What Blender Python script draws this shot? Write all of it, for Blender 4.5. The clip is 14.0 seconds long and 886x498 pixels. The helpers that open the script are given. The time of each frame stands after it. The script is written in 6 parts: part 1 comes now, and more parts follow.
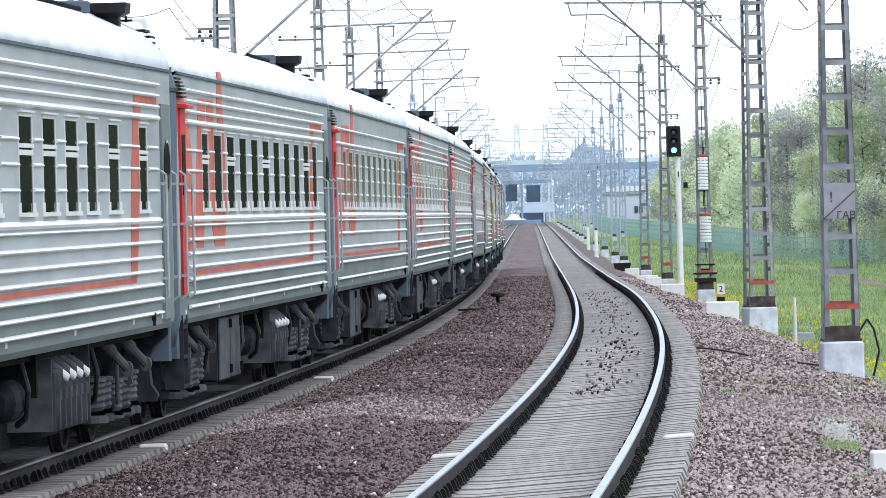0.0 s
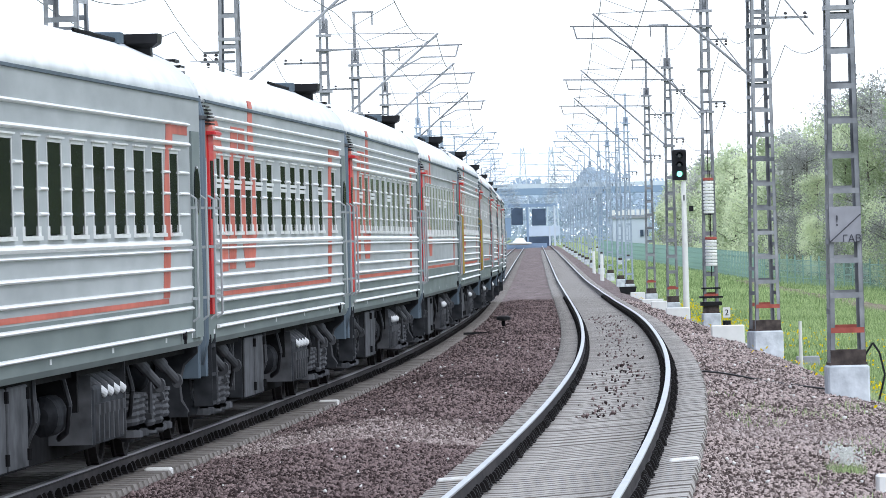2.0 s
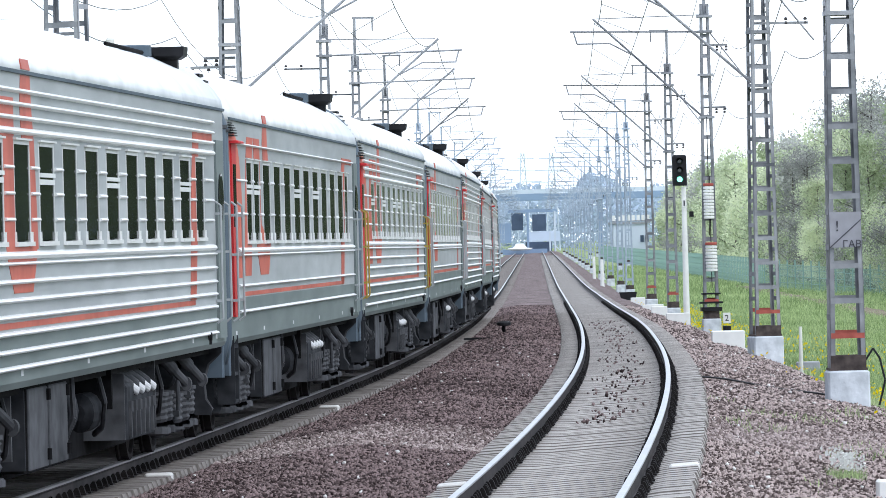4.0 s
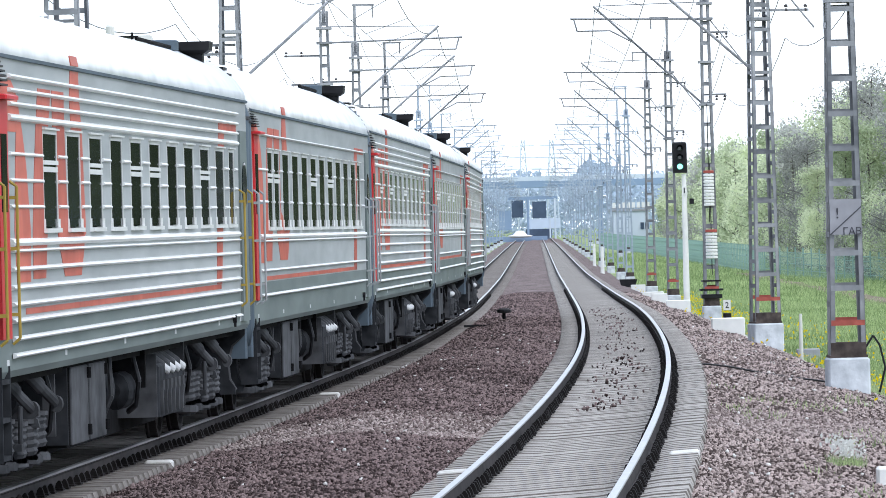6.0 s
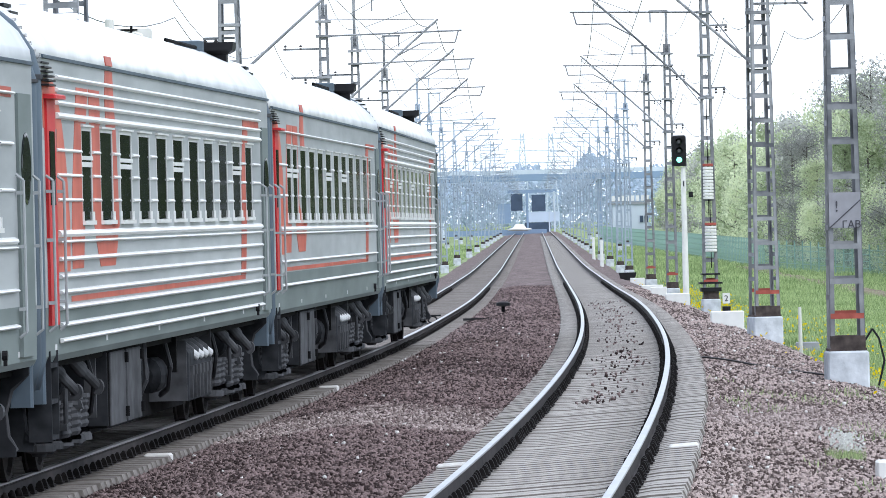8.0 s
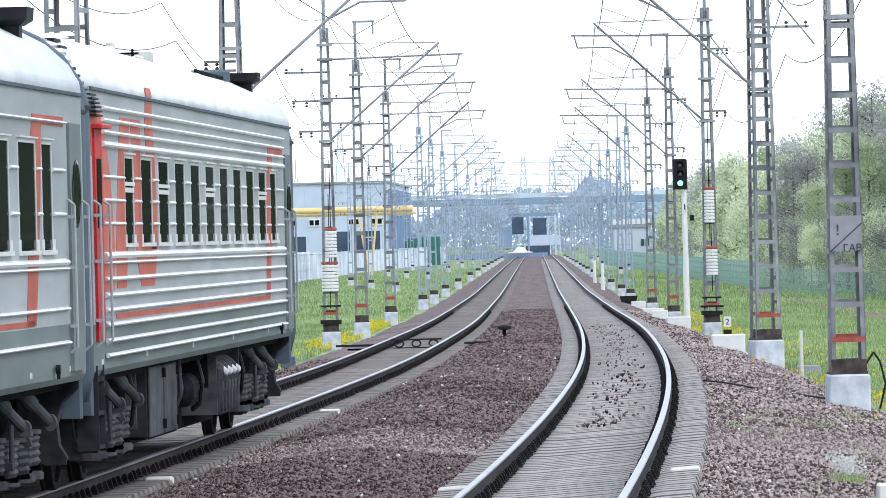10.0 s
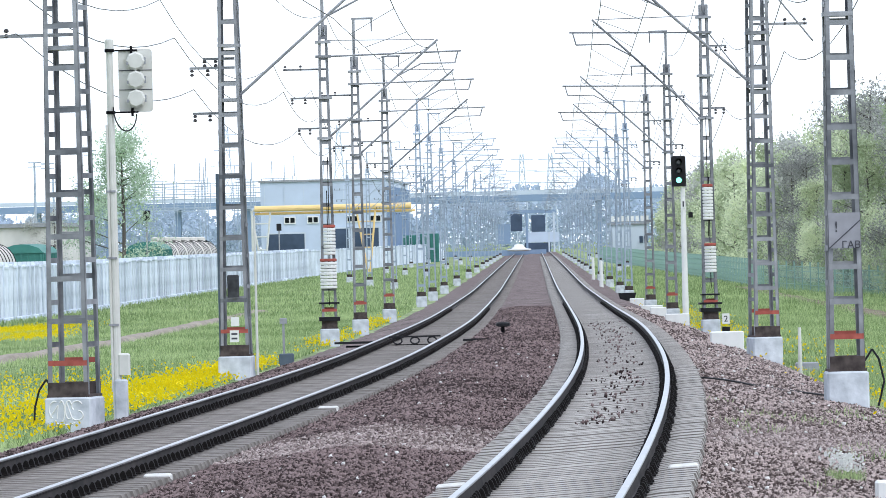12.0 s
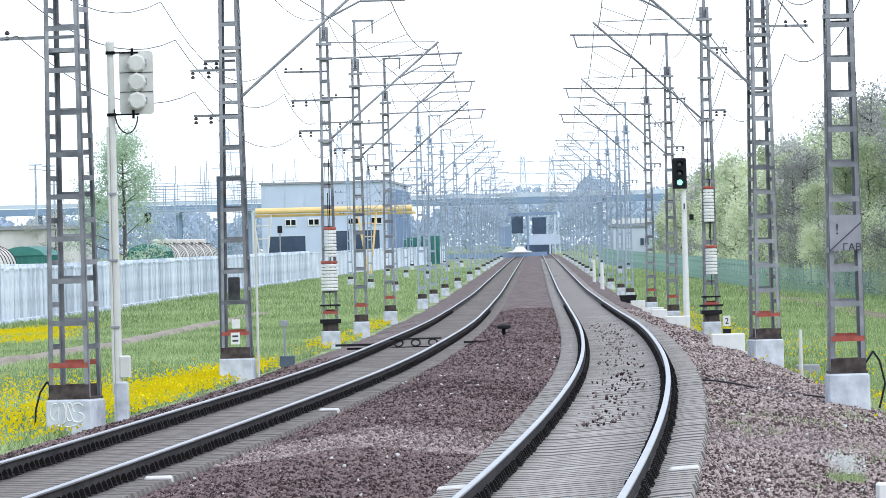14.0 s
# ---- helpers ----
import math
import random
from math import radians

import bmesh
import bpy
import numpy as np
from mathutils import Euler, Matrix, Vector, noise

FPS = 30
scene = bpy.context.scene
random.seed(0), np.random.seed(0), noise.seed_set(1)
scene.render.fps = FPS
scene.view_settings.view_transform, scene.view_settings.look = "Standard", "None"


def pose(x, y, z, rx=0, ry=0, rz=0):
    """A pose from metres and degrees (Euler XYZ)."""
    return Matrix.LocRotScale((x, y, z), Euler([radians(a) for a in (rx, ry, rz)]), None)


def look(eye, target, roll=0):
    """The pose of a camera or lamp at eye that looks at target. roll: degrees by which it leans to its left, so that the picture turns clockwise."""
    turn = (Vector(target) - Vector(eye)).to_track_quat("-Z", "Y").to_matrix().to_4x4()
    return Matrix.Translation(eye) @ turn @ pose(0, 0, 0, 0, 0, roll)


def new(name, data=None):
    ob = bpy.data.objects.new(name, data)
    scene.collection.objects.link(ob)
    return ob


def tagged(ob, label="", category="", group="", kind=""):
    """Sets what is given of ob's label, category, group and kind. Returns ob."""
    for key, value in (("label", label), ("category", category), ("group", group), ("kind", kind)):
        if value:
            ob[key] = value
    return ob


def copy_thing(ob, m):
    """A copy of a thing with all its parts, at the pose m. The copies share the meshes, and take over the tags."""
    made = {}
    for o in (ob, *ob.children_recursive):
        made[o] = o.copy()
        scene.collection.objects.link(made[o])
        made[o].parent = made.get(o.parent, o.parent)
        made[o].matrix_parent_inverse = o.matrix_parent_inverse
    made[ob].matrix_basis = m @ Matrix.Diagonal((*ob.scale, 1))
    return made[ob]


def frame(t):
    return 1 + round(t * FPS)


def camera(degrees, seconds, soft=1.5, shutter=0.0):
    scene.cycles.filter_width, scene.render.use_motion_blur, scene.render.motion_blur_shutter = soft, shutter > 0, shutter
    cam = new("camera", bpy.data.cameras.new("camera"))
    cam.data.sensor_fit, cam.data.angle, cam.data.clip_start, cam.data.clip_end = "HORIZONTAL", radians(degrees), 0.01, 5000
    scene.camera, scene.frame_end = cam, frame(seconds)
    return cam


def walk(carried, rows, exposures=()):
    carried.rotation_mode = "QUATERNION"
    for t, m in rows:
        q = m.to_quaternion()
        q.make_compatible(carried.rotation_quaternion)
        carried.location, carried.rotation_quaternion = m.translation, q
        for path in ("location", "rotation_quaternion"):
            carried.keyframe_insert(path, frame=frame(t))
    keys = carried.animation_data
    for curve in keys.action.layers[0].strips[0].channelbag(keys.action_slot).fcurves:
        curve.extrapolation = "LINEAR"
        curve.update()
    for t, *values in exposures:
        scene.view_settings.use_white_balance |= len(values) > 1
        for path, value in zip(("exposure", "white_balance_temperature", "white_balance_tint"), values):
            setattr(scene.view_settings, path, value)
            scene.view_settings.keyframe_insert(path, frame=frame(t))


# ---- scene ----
# ------------------------------------------------------------------ camera
EYE = Vector((0.0, 0.0, 2.483))
LENS = 10850.0  # focal length in units of a picture 1568 wide
cam = camera(2 * math.degrees(math.atan(784 / LENS)), 14.0, soft=0.5)
# small swings of the hand-held camera: seconds, sideways, up (same units as LENS)
SWAY = [(0, -9, -57), (0.5, -9.5, -54), (1, 0, -53.5), (1.5, 0, -17.5), (2, 0, -15), (2.5, 0, -1), (3, -0.5, 3.5),
        (3.2, 0, 7), (5.3, 0.5, -38.5), (5.5, 0, -40), (6, 1, -28), (6.5, 0, -17), (7, 1, -17), (7.5, 1.5, -34), (8, 0, -40),
        (8.5, 0, -43.5), (9, 1, -1), (11.5, -0.5, 2), (12, -1.5, -4), (12.5, -0.5, -13.5), (13, -1.5, -6),
        (13.5, 0, -10), (14, 0, 0)]
walk(cam, [(t, look(EYE, EYE + Vector((-dx, LENS, dy - 14.0)) * 0.01, -1.415)) for t, dx, dy in SWAY],
     [(0.0, 0.16, 6300, 10), (9.0, 0.16, 6300, 10), (11.4, 0.04, 6300, 10), (14.0, 0.04, 6300, 10)])

# ------------------------------------------------------------------ world, sun, exposure
world = bpy.data.worlds.new("overcast")
scene.world = world
world.use_nodes = True
wn, wl = world.node_tree.nodes, world.node_tree.links
wn.clear()
sky = wn.new("ShaderNodeTexSky")
sky.sky_type, sky.sun_disc = "NISHITA", False
sky.sun_elevation, sky.sun_rotation = radians(52), radians(150)
sky.air_density, sky.dust_density, sky.ozone_density = 1.0, 1.0, 1.5
bg_sky, bg_cloud, add = wn.new("ShaderNodeBackground"), wn.new("ShaderNodeBackground"), wn.new("ShaderNodeAddShader")
bg_sky.inputs[1].default_value = 0.05
bg_cloud.inputs[0].default_value, bg_cloud.inputs[1].default_value = (0.88, 0.95, 1.07, 1), 1.27
out = wn.new("ShaderNodeOutputWorld")
wl.new(sky.outputs[0], bg_sky.inputs[0])
wl.new(bg_sky.outputs[0], add.inputs[0])
wl.new(bg_cloud.outputs[0], add.inputs[1])
wl.new(add.outputs[0], out.inputs[0])
sun = new("sun", bpy.data.lights.new("sun", "SUN"))
sun.data.energy, sun.data.angle, sun.data.color = 1.3, radians(22), (1.0, 0.975, 0.95)
sun.matrix_basis = look((65, -60, 85), (0, 0, 0))


# ------------------------------------------------------------------ materials
def material(name, color, rough=0.6, metal=0.0, scale=6.0, vary=0.25, color2=None, bump=0.0, bump_scale=None, island=0.0,
             objrand=0.0, emit=0.0, stretch=(1, 1, 1), coat=0.0, thin=0.0, spec=0.12):
    """Two-scale noise colour, gloss wear and bump, in object space."""
    m = bpy.data.materials.new(name)
    m.use_nodes = True
    n, l = m.node_tree.nodes, m.node_tree.links
    b = n["Principled BSDF"]
    b.inputs["Roughness"].default_value, b.inputs["Metallic"].default_value = rough, metal
    b.inputs["Specular IOR Level"].default_value = spec
    if coat:
        b.inputs["Coat Weight"].default_value = coat
    tc, mp = n.new("ShaderNodeTexCoord"), n.new("ShaderNodeMapping")
    mp.inputs["Scale"].default_value = stretch
    l.new(tc.outputs["Object"], mp.inputs[0])
    noises = []
    for sc in (scale, scale * 0.13):
        t = n.new("ShaderNodeTexNoise")
        t.inputs["Scale"].default_value, t.inputs["Detail"].default_value = sc, 5
        l.new(mp.outputs[0], t.inputs["Vector"])
        noises.append(t)
    mixv = n.new("ShaderNodeMath")
    mixv.operation = "ADD"
    l.new(noises[0].outputs[0], mixv.inputs[0])
    l.new(noises[1].outputs[0], mixv.inputs[1])
    ramp = n.new("ShaderNodeMapRange")
    ramp.inputs[1].default_value, ramp.inputs[2].default_value = 0.7, 1.3
    last = mixv.outputs[0]
    for on, node, out_name in ((island, "ShaderNodeNewGeometry", "Random Per Island"), (objrand, "ShaderNodeObjectInfo", "Random")):
        if on:
            g, ma = n.new(node), n.new("ShaderNodeMath")
            ma.operation = "MULTIPLY_ADD"
            l.new(g.outputs[out_name], ma.inputs[0])
            ma.inputs[1].default_value = on
            off = n.new("ShaderNodeMath")
            off.operation = "ADD"
            off.inputs[1].default_value = -on / 2
            l.new(last, off.inputs[0])
            l.new(off.outputs[0], ma.inputs[2])
            last = ma.outputs[0]
    l.new(last, ramp.inputs[0])
    mix = n.new("ShaderNodeMix")
    mix.data_type = "RGBA"
    c1 = Vector(color)
    c2 = Vector(color2) if color2 else c1
    mix.inputs["A"].default_value = (*[max(0, v * (1 - vary)) for v in c1], 1)
    mix.inputs["B"].default_value = (*[min(1, v * (1 + vary)) for v in c2], 1)
    l.new(ramp.outputs[0], mix.inputs["Factor"])
    l.new(mix.outputs["Result"], b.inputs["Base Color"])
    if bump:
        bn, bt = n.new("ShaderNodeBump"), n.new("ShaderNodeTexNoise")
        bt.inputs["Scale"].default_value, bt.inputs["Detail"].default_value = bump_scale or scale * 3, 4
        l.new(mp.outputs[0], bt.inputs["Vector"])
        bn.inputs["Strength"].default_value, bn.inputs["Distance"].default_value = bump, 0.03
        l.new(bt.outputs[0], bn.inputs["Height"])
        l.new(bn.outputs[0], b.inputs["Normal"])
    if thin:
        tr, ms = n.new("ShaderNodeBsdfTranslucent"), n.new("ShaderNodeMixShader")
        l.new(mix.outputs["Result"], tr.inputs["Color"])
        ms.inputs[0].default_value = thin
        l.new(b.outputs[0], ms.inputs[1])
        l.new(tr.outputs[0], ms.inputs[2])
        l.new(ms.outputs[0], n["Material Output"].inputs["Surface"])
    if emit:
        b.inputs["Emission Color"].default_value, b.inputs["Emission Strength"].default_value = (*color, 1), emit
    return m


M = {
    "grass": material("meadow_grass", (0.14, 0.205, 0.085), 0.9, scale=1.1, vary=0.4, color2=(0.25, 0.30, 0.15), bump=0.7, bump_scale=7),
    "blade": material("grass_blades", (0.19, 0.30, 0.11), 0.8, scale=0.6, vary=0.3, color2=(0.38, 0.46, 0.23), island=0.6, thin=0.4),
    "ballast": material("crushed_stone_bed", (0.076, 0.058, 0.056), 0.95, scale=9, vary=0.6, color2=(0.185, 0.150, 0.146), bump=1.0, bump_scale=14, spec=0.05),
    "stone": material("crushed_granite", (0.062, 0.044, 0.043), 0.92, scale=0.4, vary=0.45, color2=(0.160, 0.120, 0.117), island=1.1, spec=0.08),
    "stone_pale": material("dusty_pink_granite", (0.112, 0.083, 0.077), 0.92, scale=0.4, vary=0.45, color2=(0.29, 0.238, 0.222), island=1.2, spec=0.08),
    "path": material("trodden_earth", (0.30, 0.26, 0.22), 0.95, scale=3, bump=0.5),
    "sleeper": material("weathered_concrete", (0.25, 0.235, 0.22), 0.9, scale=5, vary=0.2, color2=(0.37, 0.35, 0.325), bump=0.4, objrand=0.12, island=0.05, spec=0.1),
    "sleeper_oily": material("oil_darkened_concrete", (0.125, 0.114, 0.104), 0.9, scale=5, vary=0.25, color2=(0.22, 0.20, 0.185), bump=0.4, objrand=0.12, island=0.05, spec=0.1),
    "sleeper_side": material("darker_side_concrete", (0.165, 0.15, 0.138), 0.95, scale=6, vary=0.35, spec=0.05),
    "white_sleeper": material("whitewashed_concrete", (0.60, 0.59, 0.57), 0.85, scale=8, vary=0.2, bump=0.3),
    "railside": material("brown_rusty_steel", (0.022, 0.020, 0.022), 0.7, 0.2, scale=3, vary=0.4, color2=(0.04, 0.034, 0.034)),
    "railtop": material("polished_steel", (0.47, 0.47, 0.48), 0.4, 1.0, scale=9, vary=0.1, spec=0.5),
    "clip": material("rusty_clip", (0.016, 0.014, 0.014), 0.8, 0.1, scale=9, vary=0.4),
    "mast": material("weathered_zinc_steel", (0.15, 0.16, 0.18), 0.6, 0.2, scale=2.5, vary=0.35, color2=(0.26, 0.265, 0.28), objrand=0.3),
    # steel of far masts: distance haze is put into this bluish colour
    "mast_far": material("haze_tinted_steel", (0.30, 0.36, 0.44), 0.7, 0.05, scale=2, vary=0.2, color2=(0.38, 0.44, 0.52)),
    "wire": material("dull_copper_wire", (0.16, 0.17, 0.17), 0.6, 0.4, vary=0.2),
    "insulator": material("brown_porcelain", (0.06, 0.055, 0.055), 0.25, vary=0.2),
    "base": material("whitewashed_base", (0.42, 0.455, 0.50), 0.9, scale=4, vary=0.2, color2=(0.56, 0.585, 0.62), bump=0.3),
    "red": material("faded_red_paint", (0.36, 0.095, 0.075), 0.7, scale=5, vary=0.3),
    "white": material("white_paint", (0.72, 0.72, 0.70), 0.5, scale=4, vary=0.08),
    "offwhite": material("dusty_white_paint", (0.60, 0.60, 0.56), 0.6, scale=4, vary=0.12),
    "black": material("matt_black_paint", (0.018, 0.018, 0.02), 0.5, scale=5, vary=0.3),
    "grey": material("grey_sheet_metal", (0.30, 0.31, 0.33), 0.5, 0.2, scale=4, vary=0.2),
    "signal_green": material("lit_green_lens", (0.25, 1.0, 0.72), 0.2, emit=2.2, vary=0.02),
    "lens_dark": material("unlit_lens", (0.02, 0.03, 0.035), 0.1, vary=0.1, coat=1.0),
    "body": material("light_grey_car_paint", (0.30, 0.322, 0.332), 0.5, 0.0, scale=1.5, vary=0.12, color2=(0.375, 0.398, 0.405), stretch=(1, 0.4, 2), spec=0.2),
    "skirt": material("grey_green_car_paint", (0.128, 0.158, 0.157), 0.5, scale=1.5, vary=0.14, color2=(0.168, 0.198, 0.195), stretch=(1, 0.4, 2)),
    # near-white trim; on the ribs the light on their ridges is painted in
    "rib": material("pale_trim_highlight", (0.70, 0.71, 0.70), 0.35, scale=3, vary=0.07, spec=0.4),
    "roof": material("silver_white_roof", (0.66, 0.68, 0.70), 0.45, 0.1, scale=1.2, vary=0.12, color2=(0.78, 0.79, 0.80), stretch=(1, 1, 1)),
    "orange": material("faded_red_orange_paint", (0.40, 0.075, 0.05), 0.5, scale=2, vary=0.2, color2=(0.47, 0.115, 0.08), spec=0.2),
    "doorred": material("red_door_paint", (0.50, 0.035, 0.04), 0.4, scale=2, vary=0.15),
    "yellow": material("yellow_rail_paint", (0.36, 0.26, 0.06), 0.5, scale=3, vary=0.12),
    "glass": material("dark_window_glass", (0.012, 0.015, 0.016), 0.05, scale=0.7, vary=0.45, spec=0.03),
    "winframe": material("pale_window_frame", (0.60, 0.61, 0.60), 0.4, scale=4, vary=0.08),
    "gangway": material("blue_grey_rubber", (0.085, 0.112, 0.14), 0.55, scale=2, vary=0.25),
    # near-black for grime; also stands in for shade inside the cars
    "under": material("grime_and_shade_black", (0.0045, 0.0048, 0.0055), 0.85, 0.0, scale=4, vary=0.5, color2=(0.011, 0.011, 0.012), spec=0.05),
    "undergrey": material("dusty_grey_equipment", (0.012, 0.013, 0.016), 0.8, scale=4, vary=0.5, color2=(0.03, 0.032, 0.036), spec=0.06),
    "pale": material("pale_equipment_cover", (0.55, 0.56, 0.57), 0.5, scale=4, vary=0.15),
    "wheel": material("worn_wheel_steel", (0.018, 0.016, 0.016), 0.7, 0.2, scale=5, vary=0.3),
    # leaves far brighter than foliage: haze over the wood is in the colour
    "leaf": material("hazed_spring_leaves", (0.45, 0.54, 0.33), 0.8, scale=0.35, vary=0.25, color2=(0.62, 0.66, 0.48), island=0.5, objrand=0.9, thin=0.5),
    # grey of budding twigs; on deep-wood trees it stands in for haze
    "leaf_pale": material("budding_and_hazed_twigs", (0.34, 0.345, 0.33), 0.8, scale=0.35, vary=0.25, color2=(0.47, 0.475, 0.44), island=0.5, objrand=0.6, thin=0.45),
    # horizon leaves: the blue of the haze is part of the colour
    "leaf_far": material("haze_tinted_far_leaves", (0.38, 0.46, 0.56), 0.9, scale=0.3, vary=0.15, color2=(0.46, 0.54, 0.65), island=0.5, thin=0.4),
    "bark": material("grey_bark", (0.11, 0.10, 0.09), 0.9, scale=5, vary=0.3, bump=0.5),
    "dandelion": material("dandelion_yellow", (0.95, 0.72, 0.01), 0.7, vary=0.08, island=0.3, thin=0.3),
    "blossom": material("white_blossom", (0.86, 0.86, 0.82), 0.7, vary=0.08, thin=0.3),
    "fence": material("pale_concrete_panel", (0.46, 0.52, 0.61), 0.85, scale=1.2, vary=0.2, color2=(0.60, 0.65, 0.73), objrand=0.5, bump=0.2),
    "fence_green": material("green_mesh_fence", (0.25, 0.38, 0.34), 0.6, scale=3, vary=0.2),
    # blue of the far hall, lifted and paled in colour for haze
    "hall": material("hazed_blue_cladding", (0.48, 0.55, 0.66), 0.6, scale=0.4, vary=0.08),
    # dark tone for far glass, and for shade painted into openings
    "halldark": material("dark_glass_and_shade", (0.06, 0.085, 0.13), 0.7, scale=0.5, vary=0.3),
    # pipe yellow, paled in the colour itself for the distance haze
    "pipe": material("hazed_yellow_pipe", (0.78, 0.56, 0.26), 0.5, scale=1, vary=0.08),
    "tank": material("cream_tank_paint", (0.55, 0.53, 0.48), 0.5, scale=0.9, vary=0.15),
    "wagon": material("green_wagon_paint", (0.06, 0.20, 0.17), 0.55, scale=1, vary=0.2),
    "plaster": material("whitewashed_plaster", (0.60, 0.58, 0.55), 0.9, scale=0.8, vary=0.12),
    # two far-structure tones with the haze mixed into the base colour
    "bridge": material("haze_tinted_blue", (0.22, 0.30, 0.42), 0.85, scale=0.2, vary=0.12),
    "bridge_pale": material("haze_tinted_pale", (0.52, 0.58, 0.66), 0.85, scale=0.2, vary=0.12),
    "signplate": material("grey_sign_plate", (0.28, 0.28, 0.31), 0.6, scale=5, vary=0.15),
    "ink": material("dark_grey_ink", (0.07, 0.07, 0.085), 0.7, vary=0.2),
    "rail_grey": material("grey_handrail_paint", (0.34, 0.36, 0.37), 0.45, vary=0.1),
    "bogie_grey": material("dusty_bogie_steel", (0.018, 0.0195, 0.022), 0.7, 0.1, scale=5, vary=0.5, color2=(0.048, 0.05, 0.055), spec=0.12),
    "panelgrey": material("dusty_grey_panel", (0.028, 0.030, 0.034), 0.7, scale=4, vary=0.4, color2=(0.07, 0.072, 0.078), spec=0.1),
    # darker leaves, only for the unseen trees that the windows reflect
    "leaf_near": material("reflected_tree_leaves", (0.07, 0.105, 0.04), 0.8, scale=0.35, vary=0.3, color2=(0.12, 0.15, 0.07), island=0.5, objrand=0.5, thin=0.4),
    "leaf_light": material("pale_young_leaves", (0.42, 0.55, 0.40), 0.8, scale=0.35, vary=0.2, color2=(0.54, 0.64, 0.49), island=0.5, thin=0.5),
    "stone_dust": material("dusty_light_granite", (0.20, 0.155, 0.145), 0.95, scale=0.4, vary=0.3, color2=(0.32, 0.27, 0.255), island=0.9, spec=0.05),
    "rust": material("rusty_dark_steel", (0.05, 0.042, 0.04), 0.8, 0.1, scale=6, vary=0.4, color2=(0.10, 0.08, 0.075)),
    "earth": material("bare_earth_bank", (0.20, 0.17, 0.12), 0.95, scale=1.5, vary=0.3, bump=0.5),
}


# ------------------------------------------------------------------ mesh helpers
class Mesh:
    def __init__(self):
        self.v, self.f = [], []

    def add(self, verts, faces):
        k = len(self.v)
        self.v += [tuple(p) for p in verts]
        self.f += [tuple(k + i for i in q) for q in faces]
        return self

    def box(self, c, size, m=None):
        x, y, z = (s / 2 for s in size)
        p = [Vector((sx * x, sy * y, sz * z)) for sx in (-1, 1) for sy in (-1, 1) for sz in (-1, 1)]
        if m is not None:
            p = [m @ q for q in p]
        return self.add([q + Vector(c) for q in p],
                        [(0, 1, 3, 2), (4, 6, 7, 5), (0, 4, 5, 1), (2, 3, 7, 6), (0, 2, 6, 4), (1, 5, 7, 3)])

    def bevel_box(self, c, size, b=0.02):
        """A box with chamfered upright edges and top."""
        x, y, z = (s / 2 for s in size)
        c = Vector(c)

        def ring(ins, zz):
            a, d = x - ins, y - ins
            return [c + Vector(q) for q in ((-a + b, -d, zz), (a - b, -d, zz), (a, -d + b, zz), (a, d - b, zz), (a - b, d, zz),
                                            (-a + b, d, zz), (-a, d - b, zz), (-a, -d + b, zz))]
        v = ring(0, -z) + ring(0, z - b) + ring(b, z)
        f = [(i + 8 * k, (i + 1) % 8 + 8 * k, (i + 1) % 8 + 8 * k + 8, i + 8 * k + 8) for k in (0, 1) for i in range(8)]
        return self.add(v, f + [tuple(range(7, -1, -1)), tuple(range(16, 24))])

    def tube(self, a, b, r, n=6, r2=None):
        a, b = Vector(a), Vector(b)
        q = (b - a).to_track_quat("Z", "Y").to_matrix()
        ring = [Vector((math.cos(i * 2 * math.pi / n), math.sin(i * 2 * math.pi / n), 0)) for i in range(n)]
        r2 = r if r2 is None else r2
        v = [a + q @ (p * r) for p in ring] + [b + q @ (p * r2) for p in ring]
        return self.add(v, [(i, (i + 1) % n, (i + 1) % n + n, i + n) for i in range(n)] + [tuple(range(n - 1, -1, -1)), tuple(range(n, 2 * n))])

    def line(self, pts, r, n=5):
        for a, b in zip(pts[:-1], pts[1:]):
            self.tube(a, b, r, n)
        return self

    def lathe(self, c, axis, prof, n=14):
        """prof: (radius, height) along the axis."""
        q = Vector(axis).to_track_quat("Z", "Y").to_matrix()
        v = [Vector(c) + q @ Vector((r * math.cos(i * 2 * math.pi / n), r * math.sin(i * 2 * math.pi / n), h)) for r, h in prof for i in range(n)]
        f = [(k * n + i, k * n + (i + 1) % n, (k + 1) * n + (i + 1) % n, (k + 1) * n + i) for k in range(len(prof) - 1) for i in range(n)]
        return self.add(v, f + [tuple(range(n - 1, -1, -1)), tuple(range((len(prof) - 1) * n, len(prof) * n))])

    def prism(self, prof, y0, y1, caps=True):
        """A closed profile of (x, z), drawn out along y."""
        n = len(prof)
        v = [(x, y0, z) for x, z in prof] + [(x, y1, z) for x, z in prof]
        f = [(i, i + n, (i + 1) % n + n, (i + 1) % n) for i in range(n)]
        return self.add(v, f + ([tuple(range(n)), tuple(range(2 * n - 1, n - 1, -1))] if caps else []))

    def data(self, name, mat, smooth=False):
        me = bpy.data.meshes.new(name)
        me.from_pydata(self.v, [], self.f)
        bm = bmesh.new()
        bm.from_mesh(me)
        if len(self.f) < 20000:
            bmesh.ops.recalc_face_normals(bm, faces=bm.faces)
        bm.to_mesh(me)
        bm.free()
        if smooth:
            me.polygons.foreach_set("use_smooth", [True] * len(me.polygons))
        me.materials.append(mat)
        return me


def part(name, mesh, mat, parent=None, label="", smooth=False, m=None):
    ob = new(name, mesh.data(name, mat, smooth) if isinstance(mesh, Mesh) else mesh)
    if parent is not None:
        ob.parent = parent
    if m is not None:
        ob.matrix_basis = m
    return tagged(ob, label)


